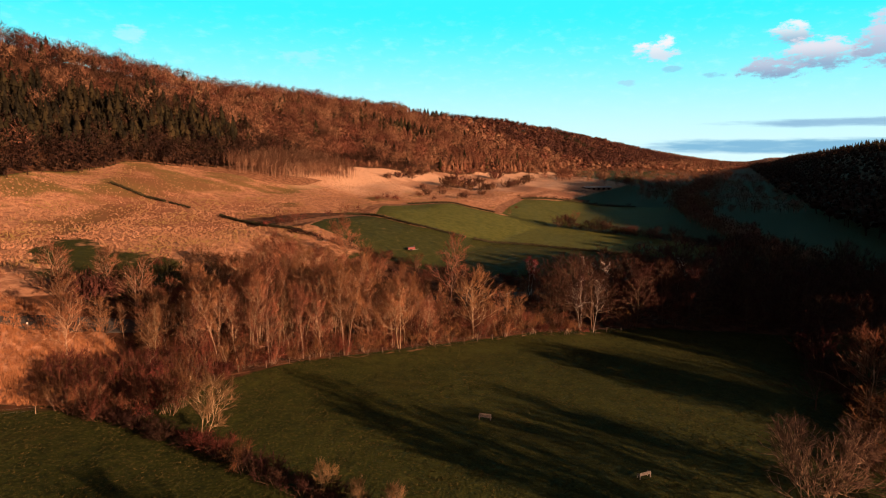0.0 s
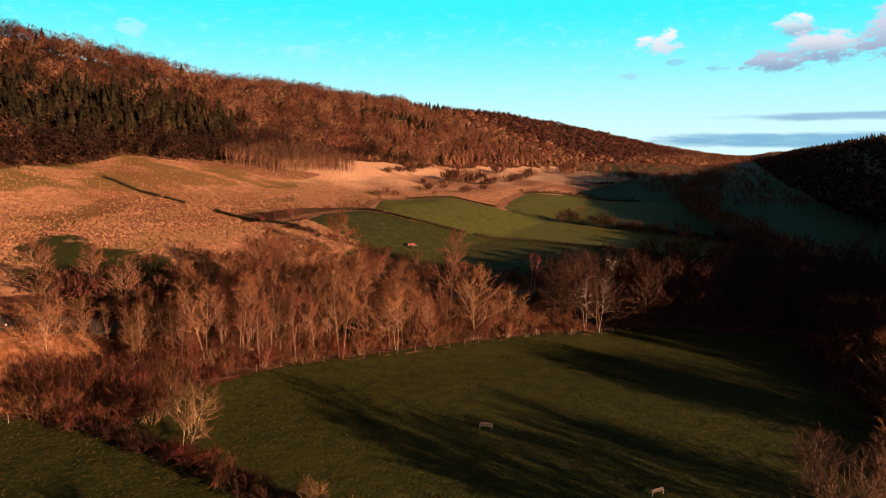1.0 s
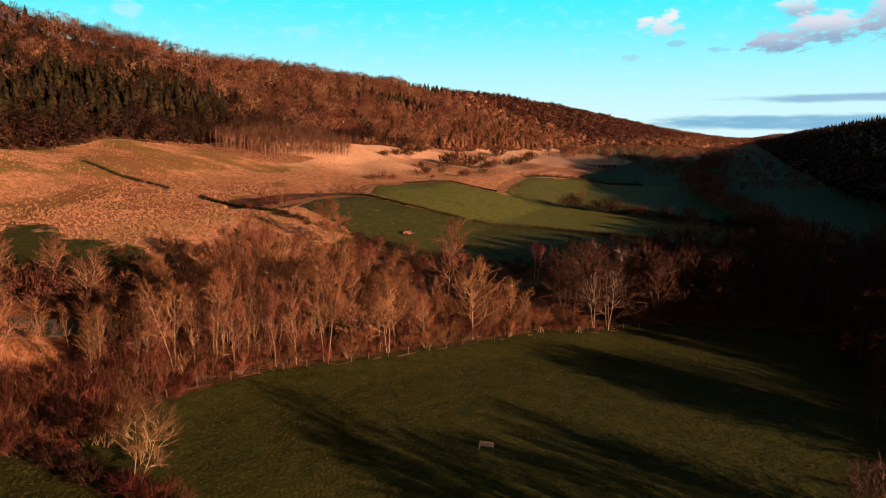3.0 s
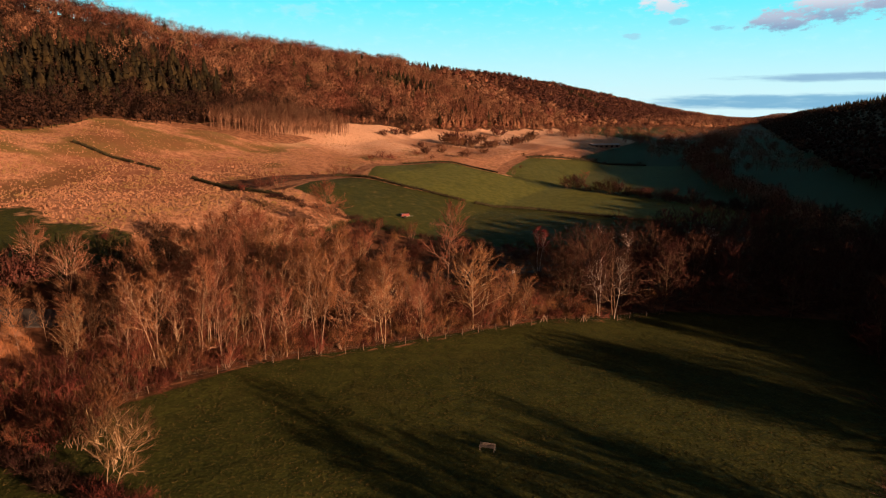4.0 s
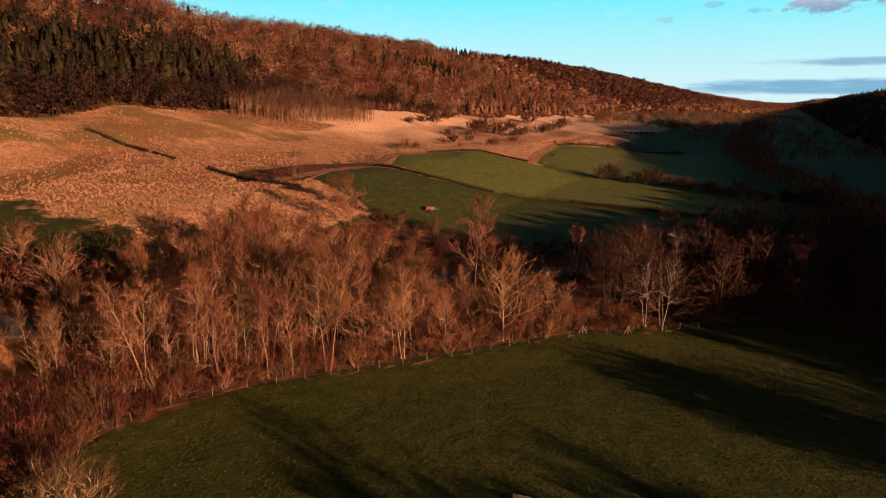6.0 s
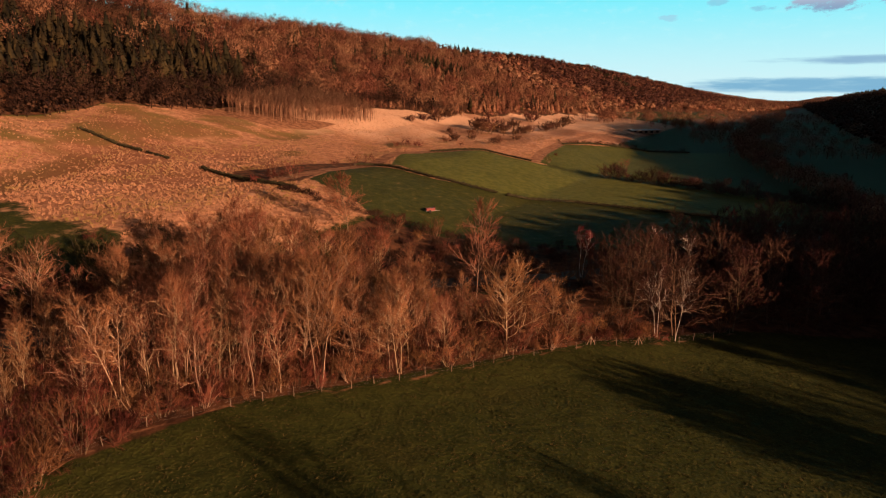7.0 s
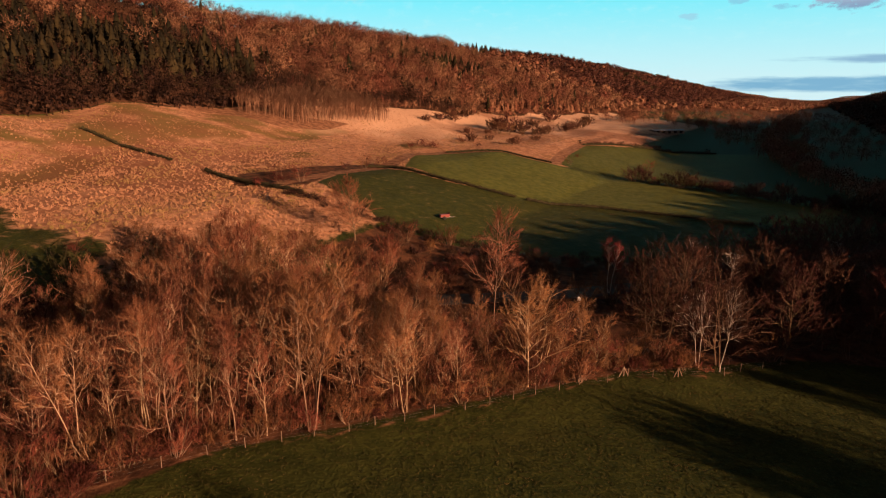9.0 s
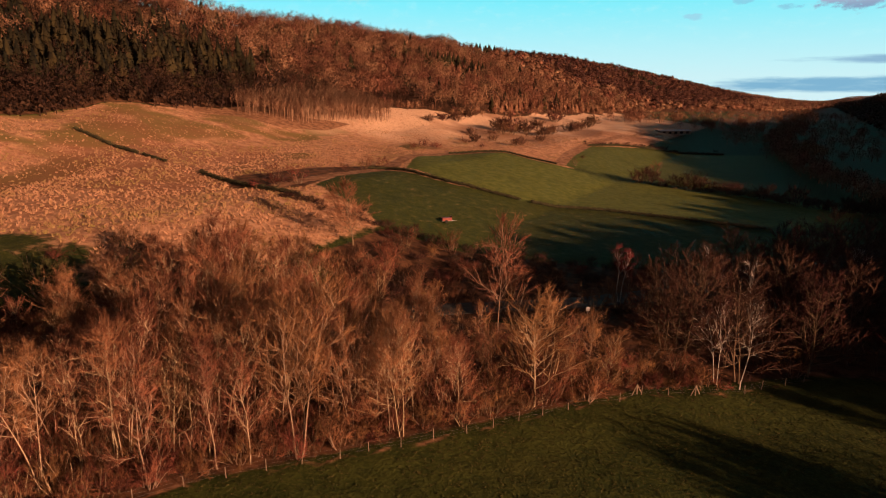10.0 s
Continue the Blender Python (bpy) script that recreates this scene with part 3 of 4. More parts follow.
ALDERS = [tree("alder", 100 + i, BARK_PALE, TWIG_TAN, "leafless alder with pale stems in the streamside wood", h=h, stems=s, bare=b, spread=sp, reach=r, limbs=22, subs=5, twigs=28, twig=1.1, width=0.032, crown=c, splay=0.055, lift=0.13, girth=0.0054)
          for i, (h, s, b, sp, r, c) in enumerate([(16, 3, 0.34, 38, 0.21, "oval"), (15, 1, 0.30, 40, 0.23, "oval"), (16, 2, 0.40, 38, 0.22, "oval"), (14, 1, 0.26, 50, 0.28, "dome"), (15, 2, 0.30, 44, 0.24, "oval"), (13, 1, 0.24, 54, 0.32, "dome")])]
OAKS = [tree("broad_tree", 200 + i, BARK_PALE, TWIG_TAN, "leafless broad-crowned tree with tan twigs", h=h, stems=s, bare=0.2, spread=64, reach=0.42, limbs=22, subs=6, twigs=46, width=0.026, crown="dome", lift=0.10, girth=0.010, splay=0.3)
        for i, (h, s) in enumerate([(12, 1), (13, 2), (11, 2)])]
SHADE_TONED = [tree("dark_tree", 300 + i, BARK_DARK, TWIG_RED, "leafless tree with bark and reddish twigs toned dark for shade", h=h, stems=s, bare=0.14, spread=68, reach=0.42, limbs=22, subs=5, twigs=26, twig=1.05, width=0.046, crown="dome", lift=0.12)
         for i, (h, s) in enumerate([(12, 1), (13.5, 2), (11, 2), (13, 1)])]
BIRCHES = [tree("birch", 400 + i, BARK_BIRCH, TWIG_RED, "leafless birch with a white trunk and purple-brown twigs", h=h, stems=s, bare=0.4, spread=38, reach=0.2, limbs=14, subs=5, twigs=22, width=0.022, crown="oval", lift=0.05, splay=0.1, girth=0.007)
           for i, (h, s) in enumerate([(13, 1), (12, 2)])]
TANS = [bush("sapling_scrub", 530 + i, BARK_PALE, TWIG_TAN, "leafless tan sapling scrub at the foot of the wood", h=h, r=r, stems=12, twigs=100, width=0.034)
        for i, (h, r) in enumerate([(3.4, 2.2), (4.6, 2.4), (5.6, 2.6)])]
SCRUBS = [bush("scrub", 500 + i, BARK_DARK, TWIG_SCRUB, "leafless rusty-brown scrub with thin crowded stems", h=h, r=r)
          for i, (h, r) in enumerate([(3.2, 2.4), (4.5, 2.6), (2.4, 2.2), (5.5, 2.6)])]
LOWS = [bush("bramble", 600 + i, BARK_DARK, TWIG_SCRUB, "low tangled leafless bramble with rusty stems", h=h, r=r, stems=9, twigs=50, twig=0.6)
        for i, (h, r) in enumerate([(1.5, 1.7), (1.1, 1.5)])]
HEDGERS = [bush("hedge_bush", 650 + i, BARK_DARK, TWIG_SHADOW, "leafless hedge bush with dense twigs toned for its shadow side", h=h, r=r, stems=12, twigs=80, twig=0.6)
           for i, (h, r) in enumerate([(2.0, 1.6), (2.7, 1.8), (1.6, 1.6)])]
THORNS = [bush("thorn_bush", 680 + i, BARK_DARK, TWIG_THORN, "dense rounded leafless thorn bush on the rough grass", h=h, r=r, stems=16, twigs=130, width=0.085, twig=0.5)
          for i, (h, r) in enumerate([(3.0, 2.7), (3.4, 2.5)])]
for kind in (*TANS, *THORNS, *HEDGERS, *ALDERS, *OAKS, *SHADE_TONED, *BIRCHES, *SCRUBS, *LOWS):
    kind.location = (0, -200, 0)

def along_line(line, step):
    for (ax, ay), (bx, by) in zip(line, line[1:]):
        n = max(1, int(math.hypot(bx - ax, by - ay) / step))
        for i in range(n):
            yield ax + (bx - ax) * i / n, ay + (by - ay) * i / n


# single trees that can be told apart
WOOD = "trees of the streamside wood"
for kind, x, y, s in ((ALDERS[0], -18.6, 109.6, 1.2), (ALDERS[1], -25.5, 106.2, 0.85), (ALDERS[3], -22.8, 107.6, 0.8), (ALDERS[4], -9.2, 115.2, 0.86),
                      (OAKS[0], 5.2, 124.4, 1.1), (ALDERS[5], 0.5, 147.5, 1.2), (ALDERS[2], -34.0, 104, 1.0), (ALDERS[5], -30.5, 102.8, 0.9)):
    plant(kind, x, y, s, WOOD)
plant(BIRCHES[0], 32.2, 134.2, 0.95, "birches"), plant(BIRCHES[1], 29.6, 135.4, 1.0, "birches"), plant(BIRCHES[0], 40.0, 152.0, 1.0, "birches"), plant(BIRCHES[1], 36.0, 160.0, 1.05, "birches"), plant(BIRCHES[0], 62.0, 168.0, 1.0, "birches")
crimson = tree("red_birch", 450, BARK_BIRCH, TWIG_CRIMSON, "leafless birch with crimson twigs", h=12.5, stems=2, bare=0.45, spread=34, reach=0.17, limbs=14, subs=5, twigs=34, crown="oval", splay=0.05)
plant(crimson, 21.8, 165.0, 0.84)
lean = tree("young_tree", 460, BARK_PALE, TWIG_OLIVE, "young leafless tree with pale forked stem beside the hedge", h=7.4, stems=2, bare=0.28, spread=58, reach=0.40, limbs=18, subs=6, twigs=62, twig=0.8, width=0.020, crown="oval", splay=0.14, lift=0.12)
plant(lean, -30.0, 72.6, 1.0)
lone = tree("field_oak", 470, BARK_DARK, TWIG_TAN, "leafless round-headed tree on the field bank", h=11.5, stems=1, bare=0.18, spread=66, reach=0.42, limbs=26, subs=7, twigs=64, twig=0.85, crown="dome", girth=0.014, stray=0.8)
plant(lone, -29.5, 177.0, 1.0)

for x, y, s in ((-13, 62.5, 0.5), (-8.5, 60, 0.45), (-5, 57.5, 0.5)):
    plant(lean, x, y, s, "hedge saplings")

# the wood behind the fence
placed = [(o.location.x, o.location.y) for o in (ALDERS[0], ALDERS[1])]


def room(x, y, gap):
    for px, py in placed:
        if (px - x) ** 2 + (py - y) ** 2 < gap * gap:
            return False
    placed.append((x, y))
    return True


def scatter(poly, gap, tries):
    xs, ys = [p[0] for p in poly], [p[1] for p in poly]
    for _ in range(tries):
        x, y = rng.uniform(min(xs), max(xs)), rng.uniform(min(ys), max(ys))
        if float(inside(x, y, poly, 0.1)) > 0.5 and room(x, y, gap):
            yield x, y


WOOD_MAIN = [(-48, 98), (-37, 99), (-27, 106), (-9, 116), (-6, 124), (-11, 140), (-30, 145), (-44, 138), (-54, 122), (-58, 106)]
WOOD_EAST = [(-7, 117), (15, 129.5), (17, 136), (8, 140), (-6, 136), (-10, 128)]
WOOD_DARK = [(24, 136), (34, 136), (48, 142), (78, 141), (110, 146), (125, 190), (95, 200), (60, 185), (40, 170), (24, 150)]
WOOD_LEFT = [(-95, 88), (-66, 84), (-56, 96), (-58, 112), (-72, 120), (-100, 118)]
for x, y in scatter(WOOD_MAIN, 3.3, 4000):
    plant(ALDERS[rng.randint(6)], x, y, rng.uniform(0.85, 1.12) * float(np.interp(x, (-58, -48, -40, -30, -10), (0.5, 0.62, 0.82, 0.95, 0.92))) * (1 + 0.14 * float(smooth(108, 124, y))) * (1 - 0.18 * float(smooth(-36, -28, x) * smooth(108, 124, y))) * (1 - 0.22 * float(smooth(-28, -16, x) * smooth(116, 126, y))), WOOD)
for x, y in scatter(WOOD_EAST, 2.7, 1500):
    tall = rng.uniform() < 0.45
    plant(ALDERS[3 + rng.randint(3)] if tall else SCRUBS[(1, 3)[rng.randint(2)]], x, y, rng.uniform(0.42, 0.66) if tall else rng.uniform(0.8, 1.3), WOOD if tall else "undergrowth")
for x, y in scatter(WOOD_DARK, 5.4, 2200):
    plant(SHADE_TONED[rng.randint(4)], x, y, rng.uniform(0.8, 1.1), "trees of the shaded wood")
for kind, x, y, s in ((OAKS[0], -62, 97, 0.78), (ALDERS[5], -58, 101, 0.7), (ALDERS[3], -65.5, 100.5, 0.72), (ALDERS[1], -47, 94.5, 0.55), (OAKS[2], -78, 100, 0.85), (OAKS[1], -74, 92, 0.7), (ALDERS[5], -66, 87, 0.55), (OAKS[0], -88, 108, 0.85), (ALDERS[4], -84, 96, 0.6)):
    plant(kind, x, y, s, WOOD)
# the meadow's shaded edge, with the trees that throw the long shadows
for kind, x, y, s in ((SHADE_TONED[0], 59, 95.5, 0.8), (OAKS[0], 65, 92.5, 1.05), (SHADE_TONED[1], 72, 88, 1.1), (SHADE_TONED[3], 79, 83.5, 1.15), (SHADE_TONED[1], 87, 78, 1.15), (SHADE_TONED[0], 95, 73, 1.2), (OAKS[1], 76, 87, 1.1), (SHADE_TONED[2], 66, 83, 1.15), (SHADE_TONED[1], 73, 80, 1.1), (SHADE_TONED[3], 80, 84, 1.15), (SHADE_TONED[0], 66, 92.5, 0.95), (OAKS[2], 69, 81.5, 1.1),
                      (SHADE_TONED[3], 78, 113, 1.0), (SHADE_TONED[1], 88, 106, 1.15), (SHADE_TONED[2], 72, 119, 0.9), (SHADE_TONED[1], 84, 120, 1.0), (SHADE_TONED[0], 80, 131, 1.0), (SHADE_TONED[3], 92, 112, 1.1), (SHADE_TONED[0], 97, 106, 1.3), (SHADE_TONED[1], 95, 135, 1.1), (SHADE_TONED[0], 104, 101, 1.2), (SHADE_TONED[3], 100, 121, 1.2), (SHADE_TONED[2], 83, 125, 1.1),
                      (OAKS[1], 52, 65.5, 0.9), (SHADE_TONED[0], 60, 60.5, 1.05), (SHADE_TONED[3], 69, 54.5, 1.1), (SHADE_TONED[1], 66, 56, 1.1), (SHADE_TONED[2], 66, 69, 0.6), (SHADE_TONED[1], 50, 46.5, 1.3), (SHADE_TONED[0], 57, 42.5, 1.6), (SHADE_TONED[3], 54, 40, 1.3), (SHADE_TONED[1], 44.5, 50, 1.4), (SHADE_TONED[1], 22, 24, 1.2), (SHADE_TONED[3], 14, 30, 1.1), (SHADE_TONED[0], 17, 26, 1.1),
                      (OAKS[1], 103, 80, 1.3), (SHADE_TONED[3], 110, 88, 1.1), (SHADE_TONED[1], 118, 70, 1.2), (SHADE_TONED[1], 125, 96, 1.2)):
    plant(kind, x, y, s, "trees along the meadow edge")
ivied = bush("ivy_thicket", 490, BARK_DARK, IVY, "dark olive ivy-clad thicket at the back of the wood", h=8.5, r=4.6, stems=22, twigs=200, width=0.10, twig=0.6)
for x, y, s in ((-39, 146, 1.0), (-46, 142, 1.05), (-32, 149, 0.9), (-53, 138, 1.0), (-61, 131, 0.9), (-68, 125, 0.9)):
    plant(ivied, x, y, s, "ivy-clad thickets")
forked = tree("edge_tree", 480, BARK_PALE, TWIG_GREY, "wide leafless tree with pale forked limbs", h=11.5, stems=4, bare=0.14, spread=58, reach=0.36, limbs=22, subs=6, twigs=44, twig=0.8, width=0.026, splay=0.32, crown="dome", girth=0.009, lift=0.16)
plant(forked, 40.5, 64.5, 1.0, "trees along the meadow edge")
# undergrowth
placed.clear()
for poly, gap, big in (([(-34, 100), (-27, 105), (-9, 115), (13, 128), (12, 132), (-12, 121), (-30, 111), (-40, 106)], 1.45, 0.9), ([(-50, 97), (-35, 98), (-27, 105), (-38, 113), (-54, 109)], 1.7, 0.9), (WOOD_MAIN, 2.6, 0.6), (WOOD_EAST, 2.3, 0.5), (WOOD_DARK, 4.0, 0.5), ([(-58, 84), (-44, 82), (-38, 88), (-35, 98), (-48, 98), (-58, 94)], 1.9, 0.85), ([(16, 131.5), (30, 133), (30, 140), (16, 138)], 2.0, 0.6)):
    for x, y in scatter(poly, gap, 1500):
        k = SCRUBS[rng.randint(4)] if rng.uniform() < big else LOWS[rng.randint(2)]
        if x < 16 and y > 98 and rng.uniform() < 0.42:
            k = TANS[rng.randint(3)]
        plant(k, x, y, rng.uniform(0.7, 1.1) * (1.12 if x < -40 and y < 98 else 1.0), "undergrowth")
placed.clear()
for x, y in scatter([(-53, 79), (-42, 77), (-37, 81), (-38.5, 89), (-45, 92), (-55, 87)], 1.8, 700):
    plant(SCRUBS[(1, 3, 0)[rng.randint(3)]], x, y, rng.uniform(0.9, 1.25), "undergrowth")
# the thicket beside the lane that shades the green bank
for x, y in along_line([(-74, 115), (-60, 121), (-52, 130)], 2.8):
    plant(THORNS[rng.randint(2)], x + rng.normal() * 0.8, y + rng.normal() * 1.2, rng.uniform(1.3, 1.9), "thorn bushes")
for x, y, s in ((-61, 117, 0.75), (-69, 121, 0.7), (-53, 125, 0.8), (-77, 119, 0.7)):
    plant(OAKS[rng.randint(3)], x, y, s, WOOD)


for x, y in along_line([(-50, 80), (-40, 76), (-30, 71.5), (-14, 62.5), (-4, 55), (4, 49)], 1.1):
    plant(HEDGERS[rng.randint(3)] if rng.uniform() < 0.93 else SCRUBS[0], x + rng.normal() * 0.5, y + rng.normal() * 0.6, rng.uniform(0.8, 1.15), "hedge bushes")
for x, y in along_line(FENCE_LINE[0:6], 1.25):
    k = LOWS[rng.randint(2)] if rng.uniform() < 0.6 else SCRUBS[rng.randint(3)]
    plant(k, x - 1.2 + rng.normal() * 0.4, y + 2.2 + abs(rng.normal()) * 0.7, rng.uniform(0.6, 1.0), "fence brambles")
for x, y in scatter([(-14, 150), (6, 152), (30, 150), (44, 172), (62, 186), (38, 186), (10, 182), (-24, 190), (-32, 168)], 3.6, 900):
    if float(inside(x, y, [(8, 158), (28, 166), (60, 192), (62, 196), (24, 172), (6, 166)], 0.1)) < 0.5:
        plant(HEDGERS[rng.randint(3)] if rng.uniform() < 0.7 else SCRUBS[rng.randint(4)], x, y, rng.uniform(0.8, 1.6), "undergrowth")
# the overgrown hedge past the meadow's shaded edge
for x, y in along_line([(84, 140), (77, 131), (73, 119), (71, 108), (66, 95), (58, 82), (53, 74)], 1.5):
    plant(HEDGERS[rng.randint(3)], x + rng.normal() * 0.9, y + rng.normal() * 0.9, rng.uniform(0.9, 1.6), "hedge bushes")
# broad trees in the hedgerow far down the valley
for x, y, s in ((162.7, 414.7, 1.15), (170, 421, 1.0), (157, 405, 0.95)):
    plant(OAKS[rng.randint(3)], x, y, s, "hedgerow trees")
# bushes on the banks and field edges
for x, y, s in ((-2, 404, 1.6), (4, 410, 1.5), (-7, 400, 1.3), (12, 412, 1.2), (19, 421, 1.2), (24, 428, 1.0), (-34, 320, 1.2), (-29, 324, 1.3), (-38, 316, 1.0), (-18, 345, 1.1), (-10, 338, 0.8), (-44, 252, 1.0), (-49, 246, 0.8), (30, 322, 0.8), (36, 345, 0.7),
                (-40, 262, 1.0), (-58, 212, 1.3), (-54, 217, 1.2), (-62, 222, 1.0), (-62, 206, 0.9), (70, 352, 1.0), (-62, 152, 1.2), (-50, 158, 1.2), (-44, 154, 1.3), (-36, 158, 1.1), (-56, 146, 1.2), (-30, 152, 1.0), (-68, 144, 1.0)):
    plant(SCRUBS[rng.randint(4)], x, y, s, "bushes on the bank")
for x, y, s in ((-4, 424, 2.4), (3, 430, 2.8), (10, 433, 2.2), (22, 424, 1.7), (27, 428, 1.4), (36, 530, 2.6), (-29, 439, 1.7), (-14, 356, 1.3), (7, 352, 1.2), (41, 468, 1.9), (14, 441, 1.4), (-36, 426, 1.5), (-18, 398, 1.1),
                (48, 478, 1.6), (30, 455, 1.2), (-42, 410, 1.2), (-6, 372, 1.0), (18, 385, 1.1), (20, 470, 1.8), (55, 500, 2.0), (-24, 462, 1.8), (66, 545, 2.2)):
    plant(THORNS[rng.randint(2)], x, y, s * 1.2, "thorn bushes")
for line, step, s in (([(55, 314), (86, 297), (106, 280), (150, 252)], 3.0, 1.75), ([(-52, 200), (-30, 192), (-10, 190), (10, 184), (40, 184)], 2.4, 0.75), ([(44, 396), (92, 440), (134, 458)], 5.0, 0.8)):
    for x, y in along_line(line, step):
        plant(HEDGERS[rng.randint(3)], x + rng.normal() * 0.6, y + rng.normal() * 0.8, 1.35 * s * rng.uniform(0.7, 1.3), "hedgerow bushes")


# ---- far woods, tufts ----
def crowd(name, template, places, scales, mat, label, category, tints):
    """Many copies of a small plant in one mesh."""
    tv, tf, tn = template if len(template) == 3 else (*template, None)
    n, m = len(places), len(tv)
    r = np.random.RandomState(5)
    th = r.uniform(0, 6.283, n)
    c, s = np.cos(th)[:, None], np.sin(th)[:, None]
    k = scales[:, None]
    v = np.stack([(tv[None, :, 0] * c - tv[None, :, 1] * s) * k, (tv[None, :, 0] * s + tv[None, :, 1] * c) * k, np.broadcast_to(tv[None, :, 2], (n, m)) * k], 2) + places[:, None]
    f = tf[None] + (np.arange(n) * m)[:, None, None]
    normals = None
    if tn is not None:
        normals = np.stack([tn[None, :, 0] * c - tn[None, :, 1] * s, tn[None, :, 0] * s + tn[None, :, 1] * c, np.broadcast_to(tn[None, :, 2], (n, m))], 2).reshape(-1, 3)
    me = mesh_of(name, v.reshape(-1, 3), f.reshape(-1, 3), mat, np.repeat(tints, m), tn is not None, normals)
    return tagged(new(name, me), label, category, kind="stuff")


def puff(seed, n, r, h, lo, blade, width, core=0.0, lobes=7, rough=0.25):
    """A far leafless crown: a stem, rounded lobes of massed branches, and many fine twigs standing out of them."""
    g = np.random.RandomState(seed)
    s = Soup()
    mid, half = np.array((0, 0, lo + (h - lo) * 0.5)), np.array((r, r, (h - lo) * 0.5))
    th = np.arange(lobes) * 2.4 + g.uniform(0, 6.283)
    up = np.linspace(-0.15, 0.62, lobes)
    rad = np.sqrt(np.clip(1 - (up / 0.75) ** 2, 0.05, 1)) * 0.52
    at = mid + np.stack([np.cos(th) * rad, np.sin(th) * rad, up], 1) * half
    size = half * 0.5 * g.uniform(0.85, 1.2, (lobes, 1))
    way = (at - mid) / half
    if core:
        ball = np.array([(math.cos(a) * math.cos(b), math.cos(a) * math.sin(b), math.sin(a)) for a in (-0.5, 0.5) for b in np.arange(5) * 1.2566 + (a > 0) * 0.63] + [(0, 0, -1), (0, 0, 1)])
        k = np.arange(5)
        k2 = (k + 1) % 5
        faces = np.concatenate([np.stack([k, k2, k + 5], 1), np.stack([k2, k2 + 5, k + 5], 1), np.stack([k2, k, 0 * k + 10], 1), np.stack([k + 5, k2 + 5, 0 * k + 11], 1)])
        for c, z in zip(at, size):
            s.add(c + ball * z * core * g.uniform(0.8, 1.15, (12, 1)), faces)
    i = g.randint(0, lobes, n)
    d = g.normal(size=(n, 3)) + way[i] * 0.9 + (0, 0, 0.25)
    d /= np.linalg.norm(d, axis=1, keepdims=True)
    base = at[i] + d * size[i] * g.uniform(0.25, 1.02, (n, 1)) ** 0.7
    s.blades(base, d * 0.6 + g.normal(size=(n, 3)) * 0.5 + (0, 0, 0.35), g.uniform(0.6, 1.3, n) * blade, width * g.uniform(0.7, 1.3, n), g)
    s.tube([(0, 0, -0.5), (0.1, 0, lo + 2), (0, 0.1, h * 0.6)], (0.3, 0.2, 0.06), 4)
    return rounded(s, mid, half, g, rough)


def poles(seed, n, r, h, lo, blade, width):
    """A pole-stage tree: a thin pale stem and an upright brush of twigs."""
    g = np.random.RandomState(seed)
    s = Soup()
    s.tube([(0, 0, -0.5), (0.15, 0, h * 0.5), (0, 0.1, h)], (0.13, 0.10, 0.03), 4)
    t = g.uniform(0, 1, n)
    th = g.uniform(0, 6.283, n)
    out = np.stack([np.cos(th), np.sin(th), np.full(n, 1.3)], 1)
    base = np.stack([0 * t, 0 * t, lo + t * (h - lo)], 1) + out * (r * 0.45 * (1 - t) * g.uniform(0, 1, n))[:, None]
    s.blades(base, out + g.normal(size=(n, 3)) * 0.3, blade * g.uniform(0.6, 1.2, n), np.full(n, width), g)
    return rounded(s, np.array((0, 0, h * 0.6)), np.array((r, r, h * 0.6)), g, 0.35)


def fir(seed, n, r, h):
    """A far conifer: ragged tiers round a stem, with drooping sprays."""
    g = np.random.RandomState(seed)
    s = Soup()
    k = np.arange(7)
    for q in range(5):
        z0, rr = h * (0.08 + 0.16 * q), r * (1 - 0.17 * q) * 0.8
        rim = np.stack([np.cos(k * 0.8976 + q) * rr * g.uniform(0.75, 1.15, 7), np.sin(k * 0.8976 + q) * rr * g.uniform(0.75, 1.15, 7), z0 + g.uniform(-0.05, 0.03, 7) * h], 1)
        s.add(np.concatenate([rim, [(0, 0, z0 + h * (0.30 if q < 4 else 0.26))]]), np.stack([k, (k + 1) % 7, 0 * k + 7], 1))
    t = g.uniform(0, 0.97, n) ** 0.85
    th = g.uniform(0, 6.283, n)
    out = np.stack([np.cos(th), np.sin(th), np.full(n, -0.35)], 1)
    base = np.stack([0 * t, 0 * t, 0.5 + t * (h - 0.5)], 1) + out * (r * (1 - t) * g.uniform(0.3, 0.6, n))[:, None]
    s.blades(base, out + g.normal(size=(n, 3)) * 0.25, 0.5 * r * (1.05 - t) + 0.4, 0.8 - 0.4 * t, g)
    s.tube([(0, 0, -0.5), (0, 0, h * 0.5), (0, 0, h)], (0.25, 0.15, 0.02), 4)
    return rounded(s, np.array((0, 0, h * 0.3)), np.array((r, r, h * 0.75)), g, 0.3)


def hill_places(u0, u1, v0, v1, gap, seed, jitter=0.45):
    g = np.random.RandomState(seed)
    us, vs = np.meshgrid(np.arange(u0, u1, gap), np.arange(v0, v1, gap))
    u = us.ravel() + g.uniform(-jitter, jitter, us.size) * gap
    v = vs.ravel() + g.uniform(-jitter, jitter, us.size) * gap
    return np.stack([-u * VC + v * VS, u * VS + v * VC], 1)


def on_ground(p):
    return np.column_stack([p, ground_z(p[:, 0], p[:, 1])])


FIR_BELT = [(331, 40), (331, 214), (325, 228), (322, 244), (319, 272), (309, 275), (305, 289), (295, 304), (280, 300), (264, 263), (270, 240), (257, 207), (254, 40)]
FIR_STRIP = [(354, 515), (320, 565), (301, 622), (310, 660), (330, 690), (350, 610)]


